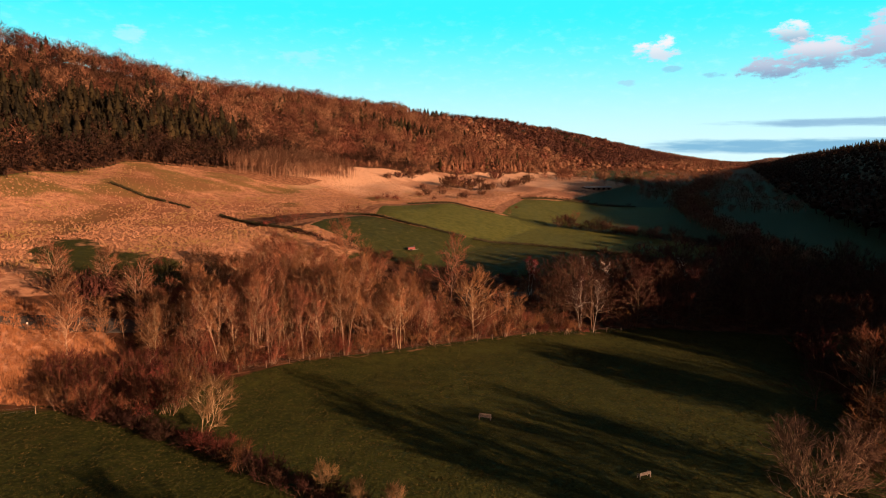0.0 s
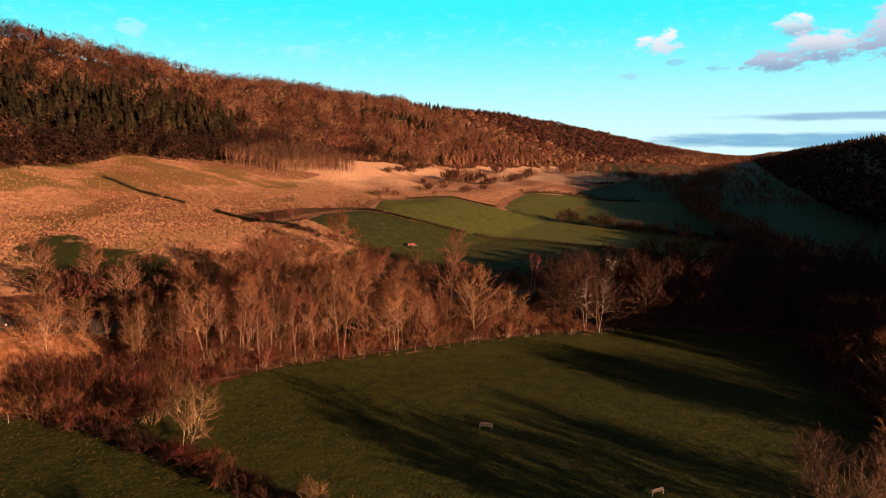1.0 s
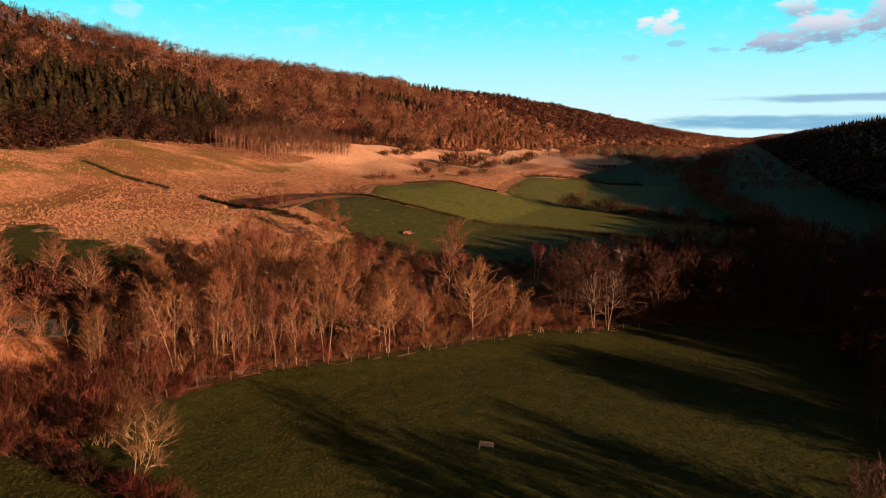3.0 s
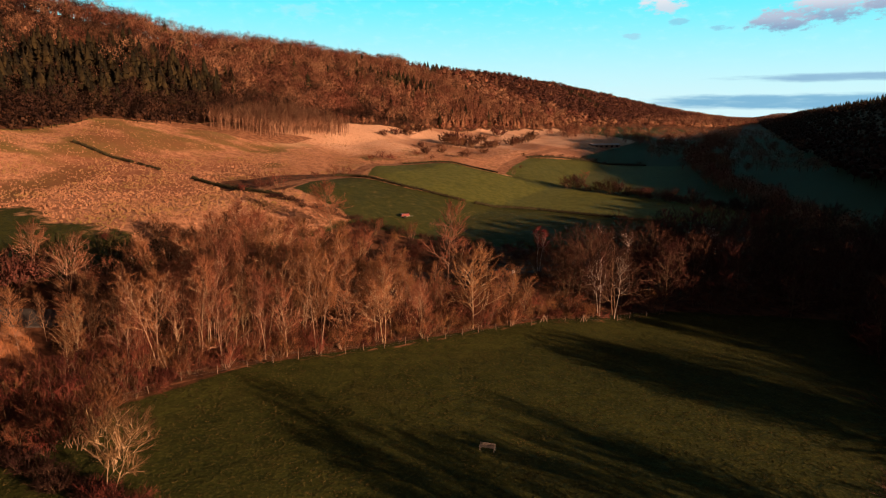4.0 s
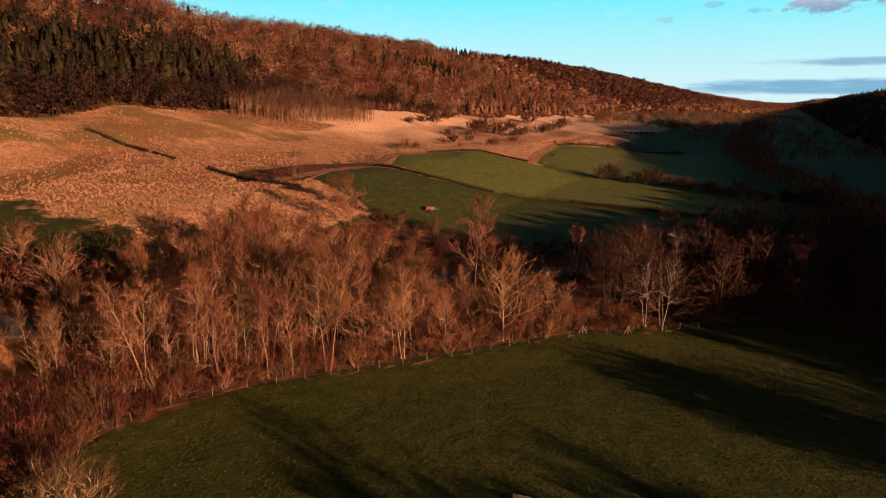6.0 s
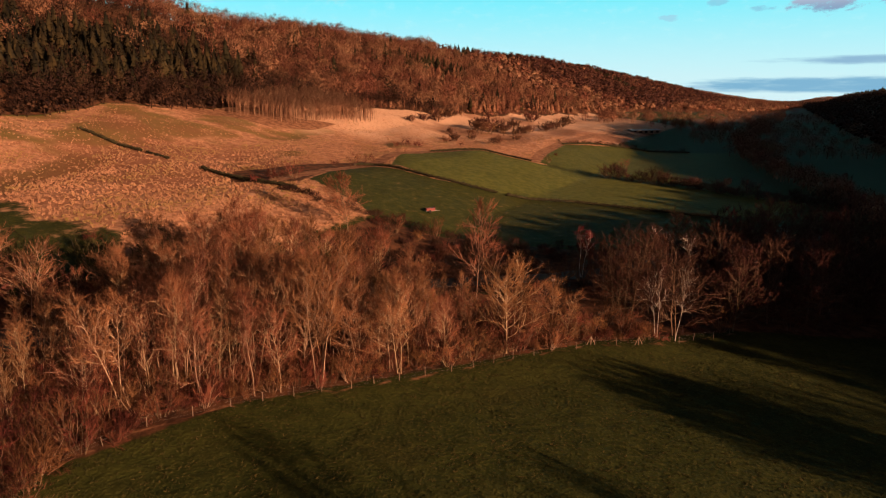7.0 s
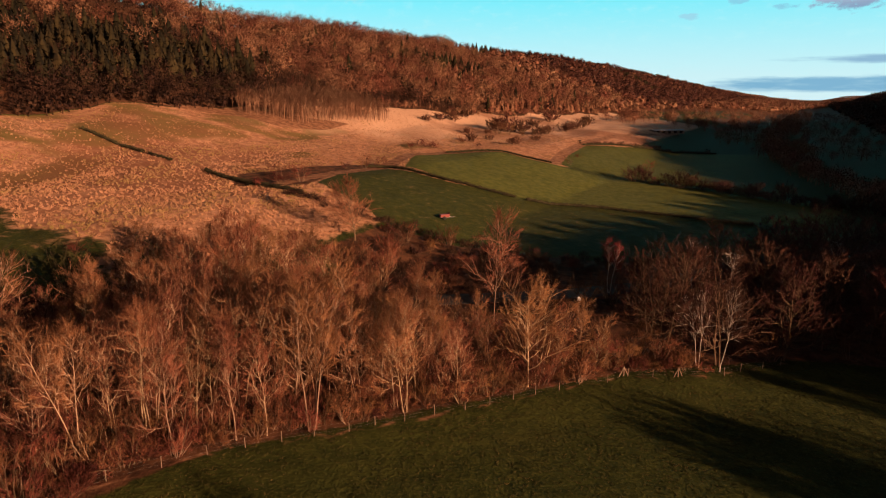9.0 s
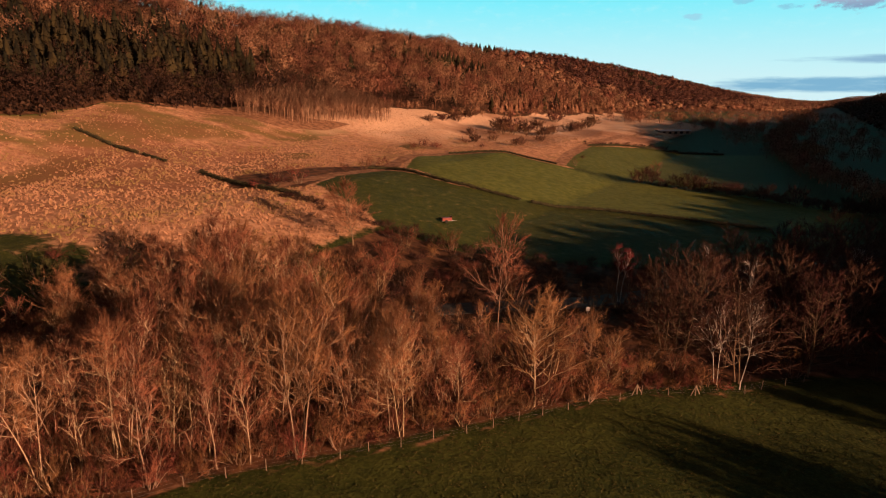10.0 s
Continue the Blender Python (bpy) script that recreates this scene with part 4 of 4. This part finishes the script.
def in_uv(p, poly, soft=4.0):
    u, v = uv(p[:, 0], p[:, 1])
    return inside(u, v, poly, soft)


def woods():
    g = np.random.RandomState(21)

    def lot(name, form, p, lo, hi, mat, label, tint, category="woodland"):
        crowd(name, form, on_ground(p), g.uniform(lo, hi, len(p)), mat, label, category, np.clip(tint, 0, 1))

    # the near hillside: broad leafless crowns, a belt of conifers, larches low down further off
    near = hill_places(196, 440, 60, 760, 9.2, 1)
    near = near[wood_edge(near[:, 0], near[:, 1]) > 2]
    x, y = near[:, 0], near[:, 1]
    u, v = uv(x, y)
    dice = g.uniform(size=len(near))
    belt = np.maximum(np.clip(in_uv(near, FIR_BELT, 22.0) + 0.3 * wave(x, y, 45, 75), 0, 1), in_uv(near, FIR_STRIP, 4.0))
    firs = (dice < 0.8 * belt) | ((dice < 0.05) & (v < 480) & (u < 380))
    larch = ~firs & (smooth(430, 560, v) * smooth(335, 300, u) * (0.55 + 0.5 * wave(x, y, 90, 72)) > g.uniform(size=len(near)))
    # crowns low down and on the near end get shade as a darker brown
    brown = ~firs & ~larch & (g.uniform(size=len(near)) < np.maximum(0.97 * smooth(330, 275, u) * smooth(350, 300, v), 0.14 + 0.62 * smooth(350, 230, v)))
    wood = ~firs & ~larch & ~brown
    hue = 0.35 + 0.30 * wave(x, y, 70, 71) + g.normal(0, 0.45, len(near))
    for i in range(4):
        k = wood & (np.arange(len(near)) % 4 == i)
        lot("far_wood", puff(40 + i, 350, 6.6, 11.5 + i, 0.6, 1.45, 0.31, rough=0.5), near[k], 0.72, 1.2, FAR_WOOD, "leafless russet woodland on the hillside", hue[k])
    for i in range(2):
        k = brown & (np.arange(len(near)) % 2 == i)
        lot("dark_wood", puff(60 + i, 300, 6.0, 11 + i, 0.3, 1.45, 0.31, rough=0.5), near[k], 0.65, 1.1, FAR_SHADE_TONE, "leafless woodland low on the hillside in a shade-toned brown", hue[k])
    more = hill_places(250, 334, 40, 310, 5.4, 26)
    more = more[in_uv(more, FIR_BELT, 16.0) + 0.35 * wave(more[:, 0], more[:, 1], 34, 74) > g.uniform(0.35, 0.8, len(more))]
    top = hill_places(404, 436, 440, 790, 5.0, 29)
    lot("ridge_firs", fir(56, 50, 3.4, 9.0), top[wave(top[:, 0], top[:, 1], 50, 38) > -0.7], 0.55, 1.0, FAR_FIR, "dark conifers along the ridge of the sunny hillside", g.uniform(0, 1, (wave(top[:, 0], top[:, 1], 50, 38) > -0.7).sum()) ** 2)
    for p, i in ((near[firs], 0), (more, 1)):
        lot("fir_wood", fir(50 + i, 130, 4.2, 13.5), p, 0.6, 1.2, FAR_FIR, "dark green conifers among the hillside wood", g.uniform(0, 1, len(p)) ** 1.5)
    close = hill_places(205, 330, 470, 1000, 7.0, 27)
    close = close[(wood_edge(close[:, 0], close[:, 1]) > 4) & (wave(close[:, 0], close[:, 1], 90, 72) > 0.0)]
    lot("larch_wood", fir(55, 60, 3.7, 10.5), np.concatenate([near[larch], close]), 0.55, 1.0, LARCH, "leafless rusty larches low on the hillside", g.uniform(0, 1, larch.sum() + len(close)))
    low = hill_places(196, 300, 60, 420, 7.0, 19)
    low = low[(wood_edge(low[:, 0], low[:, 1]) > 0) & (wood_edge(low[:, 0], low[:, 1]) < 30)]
    lot("dark_wood", puff(49, 190, 4.2, 8.0, 0.1, 1.2, 0.26), low, 0.6, 1.1, FAR_SHADE_TONE, "undergrowth low on the hillside in a shade-toned brown", g.normal(0.3, 0.3, len(low)))
    # the hillside further along
    far = hill_places(-60, 450, 760, 2900, 14.0, 2)
    far = far[wood_edge(far[:, 0], far[:, 1]) > 1]
    u, v = uv(far[:, 0], far[:, 1])
    firs = (wave(far[:, 0], far[:, 1], 260, 33) > 0.8) | (u > 400 + 12 * wave(far[:, 0], far[:, 1], 90, 39)) & (v < 1000)
    # where the far slope's shade is given by the darker wood colour
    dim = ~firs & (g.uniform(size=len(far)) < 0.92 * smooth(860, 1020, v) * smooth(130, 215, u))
    for i in range(2):
        p = far[~firs & ~dim & (np.arange(len(far)) % 2 == i)]
        lot("far_wood", puff(44 + 9 * i, 110, 9.2, 12, 0, 2.2, 0.7, 0.55, 4), p, 0.7, 1.15, FAR_WOOD, "leafless russet woodland far along the hillside", g.normal(0.35, 0.3, len(p)))
    lot("dark_wood", puff(58, 110, 9.2, 12, 0, 2.2, 0.7, 0.55, 4), far[dim], 0.7, 1.15, FAR_STEEP_SHADE, "leafless woodland far along the hillside, purple-brown toned for shade", g.normal(0.3, 0.3, dim.sum()))
    p = far[firs]
    lot("fir_wood", fir(51, 40, 5.0, 15), np.concatenate([p, p + (5.0, 4.0)]), 0.6, 0.95, FAR_FIR, "dark conifers far along the ridge", g.uniform(0, 1, 2 * len(p)) ** 2)
    end = hill_places(-300, 500, 2900, 4700, 27.0, 22)
    lot("far_wood", puff(39, 20, 15, 10, 0, 4.0, 1.4), end, 0.6, 0.9, FAR_WOOD, "leafless woodland at the far end of the valley", g.normal(0.3, 0.3, len(end)))
    brow = hill_places(405, 440, 60, 760, 7.0, 23)
    lot("far_wood", puff(37, 260, 5.0, 8.5, 0, 1.3, 0.24), brow, 0.6, 1.15, FAR_WOOD, "leafless trees along the brow of the hill", g.normal(0.2, 0.2, len(brow)))
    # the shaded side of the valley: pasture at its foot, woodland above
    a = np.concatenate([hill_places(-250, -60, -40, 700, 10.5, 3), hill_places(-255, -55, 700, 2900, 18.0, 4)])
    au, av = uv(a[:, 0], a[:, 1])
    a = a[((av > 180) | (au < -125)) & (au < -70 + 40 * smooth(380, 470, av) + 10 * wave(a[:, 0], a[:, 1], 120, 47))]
    # tone lowered so the treetops stay as dark as the shaded slope
    lot("shaded_wood", puff(45, 36, 7.0, 12, 0.5, 2.2, 0.7, 0.7, 3), a, 0.75, 1.2, FAR_SHADE_TONE, "leafless woodland on the shaded hillside, shade toned into its colour", g.normal(0.3, 0.35, len(a)))
    crest = hill_places(-262, -195, 250, 2900, 9.0, 14)
    crest = crest[wave(crest[:, 0], crest[:, 1], 140, 45) > -0.45]
    lot("ridge_firs", fir(52, 30, 3.6, 17), crest, 0.6, 1.25, FAR_FIR, "dark conifers on the crest of the shaded hillside", g.uniform(0, 0.5, len(crest)))
    # hedgerow trees and thickets along the valley bottom
    rows = []
    for line, step, wide in (([(-40, 200), (-30, 235), (-18, 275), (8, 369), (20, 425), (30, 470), (34, 530)], 4.2, 5.0), ([(30, 470), (2, 500), (-58, 540)], 7.0, 3.0), ([(66, 556), (20, 610), (-50, 660)], 6.0, 5.0), ([(170, 600), (120, 680), (60, 740), (-40, 800)], 8.0, 8.0), ([(34, 530), (40, 640), (30, 800), (40, 1000)], 8.0, 9.0), ([(150, 600), (160, 680)], 5.0, 6.0)):
        p = np.array(list(along_line(line, step)))
        p = np.concatenate([p, p + 0.01])
        rows.append(p + g.normal(0, wide, p.shape) * (0.7, 0.4))
    w = np.concatenate(rows)
    m = np.concatenate([hill_places(20, 165, 640, 1500, 19.0, 7), hill_places(-70, 40, 760, 1500, 20.0, 8)])
    m = m[wave(m[:, 0], m[:, 1], 150, 41) > -0.4]
    b = np.concatenate([np.stack([-w[:, 0] * VC + w[:, 1] * VS, w[:, 0] * VS + w[:, 1] * VC], 1), m])
    lot("valley_wood", puff(46, 230, 4.4, 8.5, 0.1, 1.2, 0.25), b, 0.45, 1.15, FAR_WOOD, "leafless trees along the valley bottom", g.normal(0.4, 0.3, len(b)))
    # the pole-stage copse below the wood
    c = hill_places(213, 246, 244, 330, 1.75, 10)
    cu, cv = uv(c[:, 0], c[:, 1])
    c = c[(cu > 212 + 14 * smooth(262, 246, cv)) & (cu < 236 + 12 * smooth(265, 300, cv))]
    lot("copse", poles(47, 60, 1.7, 9.0, 2.8, 2.0, 0.10), c, 0.75, 1.15, COPSE, "pale-stemmed young copse on the straw bank", g.uniform(0, 1, len(c)))
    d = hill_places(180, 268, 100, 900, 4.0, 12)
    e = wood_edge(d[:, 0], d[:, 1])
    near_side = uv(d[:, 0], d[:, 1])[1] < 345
    # the near wood edge takes the same shade-darkened colour
    for k, mat, hue, n in (((e > -3) & (e < 9) & near_side, FAR_SHADE_TONE, 0.5, 38), ((e > -3) & (e < 2.5) & ~near_side & (g.uniform(size=len(e)) < 0.6), FAR_WOOD, 0.4, 48)):
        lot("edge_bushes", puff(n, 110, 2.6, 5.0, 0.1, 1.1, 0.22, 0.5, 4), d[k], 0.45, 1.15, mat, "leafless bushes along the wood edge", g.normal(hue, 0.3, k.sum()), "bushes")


woods()


def tufts():
    g = np.random.RandomState(77)
    s = Soup()
    th = np.arange(6) * 1.05
    s.blades(np.stack([np.cos(th) * 0.16, np.sin(th) * 0.16, 0 * th - 0.05], 1), np.stack([np.cos(th) * 0.5, np.sin(th) * 0.5, 0 * th + 0.9], 1), np.linspace(0.5, 0.95, 6), np.full(6, 0.36), g)
    clump = np.concatenate(s.v), np.concatenate(s.f)
    n = 88000
    p = np.stack([g.uniform(-175, 60, n), g.uniform(120, 420, n)], 1)
    straw, litter, mud = cover(p[:, 0], p[:, 1])
    thin = np.clip(1.2 - wave(p[:, 0], p[:, 1], 24, 61) * 0.7, 0.15, 1) * smooth(500, 180, p[:, 1]) * (1 - 0.25 * smooth(175, 200, uv(p[:, 0], p[:, 1])[0]))
    p = p[(straw - litter - mud > 0.5) & (g.uniform(size=n) < thin * (1 - 0.6 * olive(p[:, 0], p[:, 1])))]
    crowd("tussock_grass", clump, on_ground(p), g.uniform(0.4, 1.0, len(p)) * np.interp(p[:, 1], (170, 240, 300), (0.9, 0.75, 0.65)), STRAW, "dead straw-coloured tussock grass on the bank", "grass", np.clip(wave(p[:, 0], p[:, 1], 30, 62) * 0.5 + g.normal(0.1, 0.25, len(p)), 0, 1))
    s = Soup()
    th = np.arange(9) * 0.8
    s.blades(np.stack([np.cos(th) * 0.3, np.sin(th) * 0.3, 0 * th - 0.05], 1), np.stack([np.cos(th) * 0.25, np.sin(th) * 0.25, 0 * th + 1], 1), np.linspace(0.8, 1.5, 9), np.full(9, 0.11), g)
    reed = np.concatenate(s.v), np.concatenate(s.f)
    rust = np.stack([g.uniform(-110, -44, 9000), g.uniform(76, 112, 9000)], 1)
    rust = rust[inside(rust[:, 0], rust[:, 1], RUSTY) > 0.5]
    crowd("dead_reeds", reed, on_ground(rust), g.uniform(0.4, 0.85, len(rust)), REED, "tall rusty dead reeds and bracken", "grass", g.uniform(0, 1, len(rust)))
    s = Soup()
    th = np.arange(4) * 1.7
    s.blades(np.stack([np.cos(th) * 0.06, np.sin(th) * 0.06, 0 * th - 0.02], 1), np.stack([np.cos(th), np.sin(th), 0 * th + 0.9], 1), np.linspace(0.14, 0.28, 4), np.full(4, 0.09), g)
    sprig = np.concatenate(s.v), np.concatenate(s.f)
    n = 56000
    p = np.stack([g.uniform(-110, 80, n), g.uniform(44, 140, n)], 1)
    straw, litter, mud = cover(p[:, 0], p[:, 1])
    p = p[(straw + litter < 0.3) & (p[:, 1] < 142)]
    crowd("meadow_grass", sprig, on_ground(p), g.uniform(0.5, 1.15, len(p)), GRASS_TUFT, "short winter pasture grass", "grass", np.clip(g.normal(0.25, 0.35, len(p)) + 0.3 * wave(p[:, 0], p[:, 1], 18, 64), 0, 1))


tufts()


# ---- built things ----
def part(name, bm, mat, parent, label=""):
    me = bpy.data.meshes.new(name)
    bm.to_mesh(me)
    bm.free()
    me.materials.append(mat)
    ob = new(name, me)
    ob.parent = parent
    return tagged(ob, label)


def box(bm, cx, cy, cz, sx, sy, sz, bevel=0.0, turn=None):
    m = Matrix.Translation((cx, cy, cz)) @ (turn or Matrix()) @ Matrix.Diagonal((sx, sy, sz, 1))
    made = bmesh.ops.create_cube(bm, size=1, matrix=m)
    if bevel:
        edges = {e for v in made["verts"] for e in v.link_edges}
        bmesh.ops.bevel(bm, geom=list(edges), offset=bevel, segments=1, affect="EDGES")
    return bm


def rod(bm, a, b, r, sides=6, r2=None):
    a, b = Vector(a), Vector(b)
    m = Matrix.Translation((a + b) / 2) @ (b - a).to_track_quat("Z", "Y").to_matrix().to_4x4()
    bmesh.ops.create_cone(bm, cap_ends=True, segments=sides, radius1=r, radius2=r if r2 is None else r2, depth=(b - a).length, matrix=m)
    return bm


def one(fn, *args, **kw):
    bm = bmesh.new()
    fn(bm, *args, **kw)
    return bm


def park_bench():
    root = new("bench")
    for x in (-0.8, 0.8):
        for y, h in ((-0.22, 0.43), (0.24, 0.76)):
            part("leg", one(box, x, y, h / 2, 0.09, 0.09, h, 0.008), BENCH_WOOD, root)
        part("armrest", one(box, x, 0.0, 0.64, 0.08, 0.56, 0.05, 0.008), BENCH_WOOD, root)
    for i in range(4):
        part("seat_slat", one(box, 0, -0.2 + 0.13 * i, 0.45, 1.86, 0.11, 0.035, 0.006), BENCH_WOOD, root)
    for i in range(3):
        part("back_slat", one(box, 0, 0.2, 0.54 + 0.115 * i, 1.7, 0.035, 0.085, 0.006), BENCH_WOOD, root)
    return tagged(root, "weathered grey wooden bench standing on the pasture", "bench", "meadow benches")


bench = park_bench()
bench.matrix_basis = pose(5.7, 84.6, gz(5.7, 84.6), 0, 0, -15)
copy_thing(bench, pose(24.1, 70.5, gz(24.1, 70.5), 0, 0, 207))


def wire(posts, h, r, fence):
    """One strand run from post to post."""
    s = Soup()
    s.tube([(x, y, gz(x, y) + h) for x, y in posts], np.full(len(posts), r), 3)
    new("wire", s.mesh("wire", WIRE)).parent = fence


def build_fence():
    fence = tagged(new("fence"), "weathered post and wire stock fence along the wood", "fence")
    posts = [(x + rng.normal() * 0.25, y + rng.normal() * 0.15) for x, y in along_line(FENCE_LINE, 3.3)]
    shared = []
    for i in range(4):
        bm = bmesh.new()
        rod(bm, (0, 0, -0.3), (rng.uniform(-0.05, 0.05), rng.uniform(-0.05, 0.05), 1.0 + 0.09 * i), 0.045, 7, 0.038)
        me = bpy.data.meshes.new("post")
        bm.to_mesh(me), bm.free()
        me.materials.append(LOG)
        shared.append(me)
    for i, (x, y) in enumerate(posts):
        ob = new("post", shared[i % 4])
        ob.matrix_basis = pose(x, y, gz(x, y), rng.uniform(-4, 4), rng.uniform(-4, 4), rng.uniform(0, 360))
        ob.parent = fence
    for x, y in ((18.3, 130.2), (25.8, 131.4)):
        z = gz(x, y)
        part("strainer_post", one(rod, (x, y, z - 0.3), (x, y, z + 1.35), 0.09, 8, 0.08), LOG, fence, "thick pale strainer post")
        for d in (-0.75, 0.75):
            ex, ey = x + d * 0.87, y + d * 0.49
            part("strut", one(rod, (ex, ey, gz(ex, ey)), (x + d * 0.06, y, z + 1.2), 0.06, 6), LOG, fence)
    for h in (0.35, 0.7, 1.1):
        wire(posts, h, 0.004, fence)


build_fence()


def build_left_fence():
    fence = tagged(new("fence"), "low post and wire fence beside the rusty grass", "fence")
    posts = list(along_line([(-92, 68), (-72, 72.5), (-59.5, 76), (-50, 80.5)], 3.6))
    for i, (x, y) in enumerate(posts):
        part("post", one(rod, (x, y, gz(x, y) - 0.2), (x + rng.uniform(-0.05, 0.05), y, gz(x, y) + 1.15), 0.06, 6, 0.05), LOG, fence)
    for h in (0.5, 1.0):
        wire(posts, h, 0.008, fence)


build_left_fence()


def hedge(line, h, w, label, seed):
    """A dense clipped hedge: a dark mass of short twigs along a line."""
    g = np.random.RandomState(seed)
    s, core = Soup(), Soup()
    pts = np.array(list(along_line(line, 0.55)))
    path = np.array([(x, y, gz(x, y) + h * 0.38 + 0.08 * math.sin(i * 1.7)) for i, (x, y) in enumerate(pts)])
    core.tube(path, h * 0.28 * (1 + 0.22 * np.sin(np.arange(len(path)) * 0.9) + g.uniform(-0.15, 0.15, len(path))), 7)
    n = len(pts) * 44
    i = g.randint(0, len(pts), n)
    base = path[i] + np.stack([g.normal(0, w * 0.35, n), g.normal(0, w * 0.35, n), g.uniform(-0.35, 0.35, n) * h], 1)
    s.blades(base, np.stack([g.normal(size=n), g.normal(size=n), g.uniform(-0.2, 1.2, n)], 1), g.uniform(0.25, 0.65, n), np.full(n, 0.11), g)
    root = new("hedge")
    for name, soup in (("hedge_body", core), ("fringe", s)):
        new(name, soup.mesh(name, HEDGE)).parent = root
    tagged(root, label, "hedge")


hedge([(-131, 237.5), (-122, 235), (-112, 232), (-106, 229.5)], 1.5, 0.9, "dark clipped hedge on the straw bank", 1)
hedge([(-104.5, 229), (-100, 227), (-95, 225)], 1.1, 0.9, "low broken hedge on the straw bank", 2)
hedge([(-82, 218.5), (-74, 213), (-65, 208), (-56, 204), (-48, 201)], 1.7, 1.4, "overgrown dark hedge along the ditch", 3)
hedge([(-44, 256), (-37, 256), (-26, 250), (-16, 246), (-4, 244.5), (6, 244)], 1.3, 1.0, "dark hedge between the two pastures", 4)
hedge([(9, 244.5), (20, 246.5), (32, 248), (44, 245), (56, 241.5), (75, 236)], 1.4, 1.1, "dark hedge between the two pastures", 5)
hedge([(-22, 310), (-10, 318), (2, 321), (12, 319), (22, 315)], 1.0, 0.9, "dark hedge at the head of the green pasture", 6)
hedge([(44, 392), (70, 420), (92, 436), (134, 455)], 1.4, 1.2, "dark hedge behind the far pasture", 7)


def farm_trailer():
    root = new("farm_trailer")
    part("body", one(box, 0, 0, 1.05, 2.9, 1.5, 0.85, 0.04), RED_PAINT, root)
    part("chassis", one(box, 0.3, 0, 0.52, 3.6, 0.7, 0.14, 0.02), STEEL, root)
    part("drawbar", one(rod, (1.9, 0, 0.5), (3.2, 0, 0.42), 0.06), STEEL, root)
    for y in (-0.85, 0.85):
        part("wheel", one(rod, (-0.3, y - 0.14, 0.45), (-0.3, y + 0.14, 0.45), 0.46, 18), RUBBER, root)
    part("headboard", one(box, 1.43, 0, 1.65, 0.08, 1.5, 0.5, 0.015), RED_PAINT, root)
    root.matrix_basis = pose(-13.2, 206, gz(-13.2, 206), 0, 0, 25) @ Matrix.Scale(0.85, 4)
    tagged(root, "red farm trailer standing on the pasture", "trailer")


farm_trailer()


def road_sign():
    root = new("road_sign")
    part("post", one(rod, (0, 0, -0.3), (0, 0, 4.2), 0.045, 8), STEEL, root)
    part("plate", one(box, 0, -0.06, 3.85, 0.6, 0.03, 0.7, 0.006), SIGN_WHITE, root, "white sign plate")
    root.matrix_basis = pose(14.5, 150.5, gz(14.5, 150.5), 0, 0, 8)
    tagged(root, "white road sign on a grey post", "sign")


road_sign()


def marker_post():
    root = new("marker_post")
    part("post", one(rod, (0, 0, -0.2), (0, 0, 1.0), 0.06, 7), LOG, root)
    part("cap", one(box, 0, 0, 1.08, 0.26, 0.2, 0.26, 0.03), SIGN_WHITE, root, "white painted cap")
    return tagged(root, "short post with a white painted head", "post", "white-headed posts")


marker = marker_post()
marker.matrix_basis = pose(64, 94, gz(64, 94))
for x, y in ((63.5, 87.5), (66.5, 87), (-71, 101), (-75.5, 98.5)):
    copy_thing(marker, pose(x, y, gz(x, y)))


def farm():
    root = new("farm_building")
    L, W, H = 26.0, 7.0, 2.0
    bm = bmesh.new()
    box(bm, 0, 0, H / 2 - 0.3, L, W, H + 0.6)
    part("wall", bm, STONE, root)
    bm = bmesh.new()
    for s in (-1, 1):
        box(bm, 0, s * W / 4 * 1.04, H + 0.45, L + 0.8, W / 2 * 1.2, 0.15, 0, Matrix.Rotation(s * radians(-13), 4, "X"))
    part("roof", bm, ROOF, root)
    for i in range(5):
        part("door", one(box, -10 + 5 * i, -W / 2 - 0.03, 0.85, 2.4, 0.08, 1.7), GLASS_DARK, root)
    root.matrix_basis = pose(126, 548, gz(126, 548) + 0.3, 0, 0, 20)
    tagged(root, "long low stone farm building with a grey roof", "building")


farm()


def road():
    line = [(-130, 92), (-95, 99), (-72, 103), (-60, 111.5), (-50, 118), (-40, 128), (-30, 143), (-12, 154), (15, 163.5), (32, 172), (60, 195), (110, 225)]
    pts = list(along_line(line, 2.0))
    bm = bmesh.new()
    rows = []
    for i, (x, y) in enumerate(pts):
        nx, ny = pts[min(i + 1, len(pts) - 1)][0] - pts[max(i - 1, 0)][0], pts[min(i + 1, len(pts) - 1)][1] - pts[max(i - 1, 0)][1]
        n = math.hypot(nx, ny)
        rows.append([bm.verts.new((x - ny / n * o, y + nx / n * o, gz(x - ny / n * o, y + nx / n * o) + h)) for o, h in ((-2.4, -0.1), (-2.3, 0.16), (0, 0.2), (2.3, 0.16), (2.4, -0.1))])
    for a, b in zip(rows, rows[1:]):
        for j in range(4):
            bm.faces.new((a[j], b[j], b[j + 1], a[j + 1]))
    tagged(part("road", bm, TARMAC, None), "narrow dark tarmac lane behind the wood", "road", kind="structure")


road()
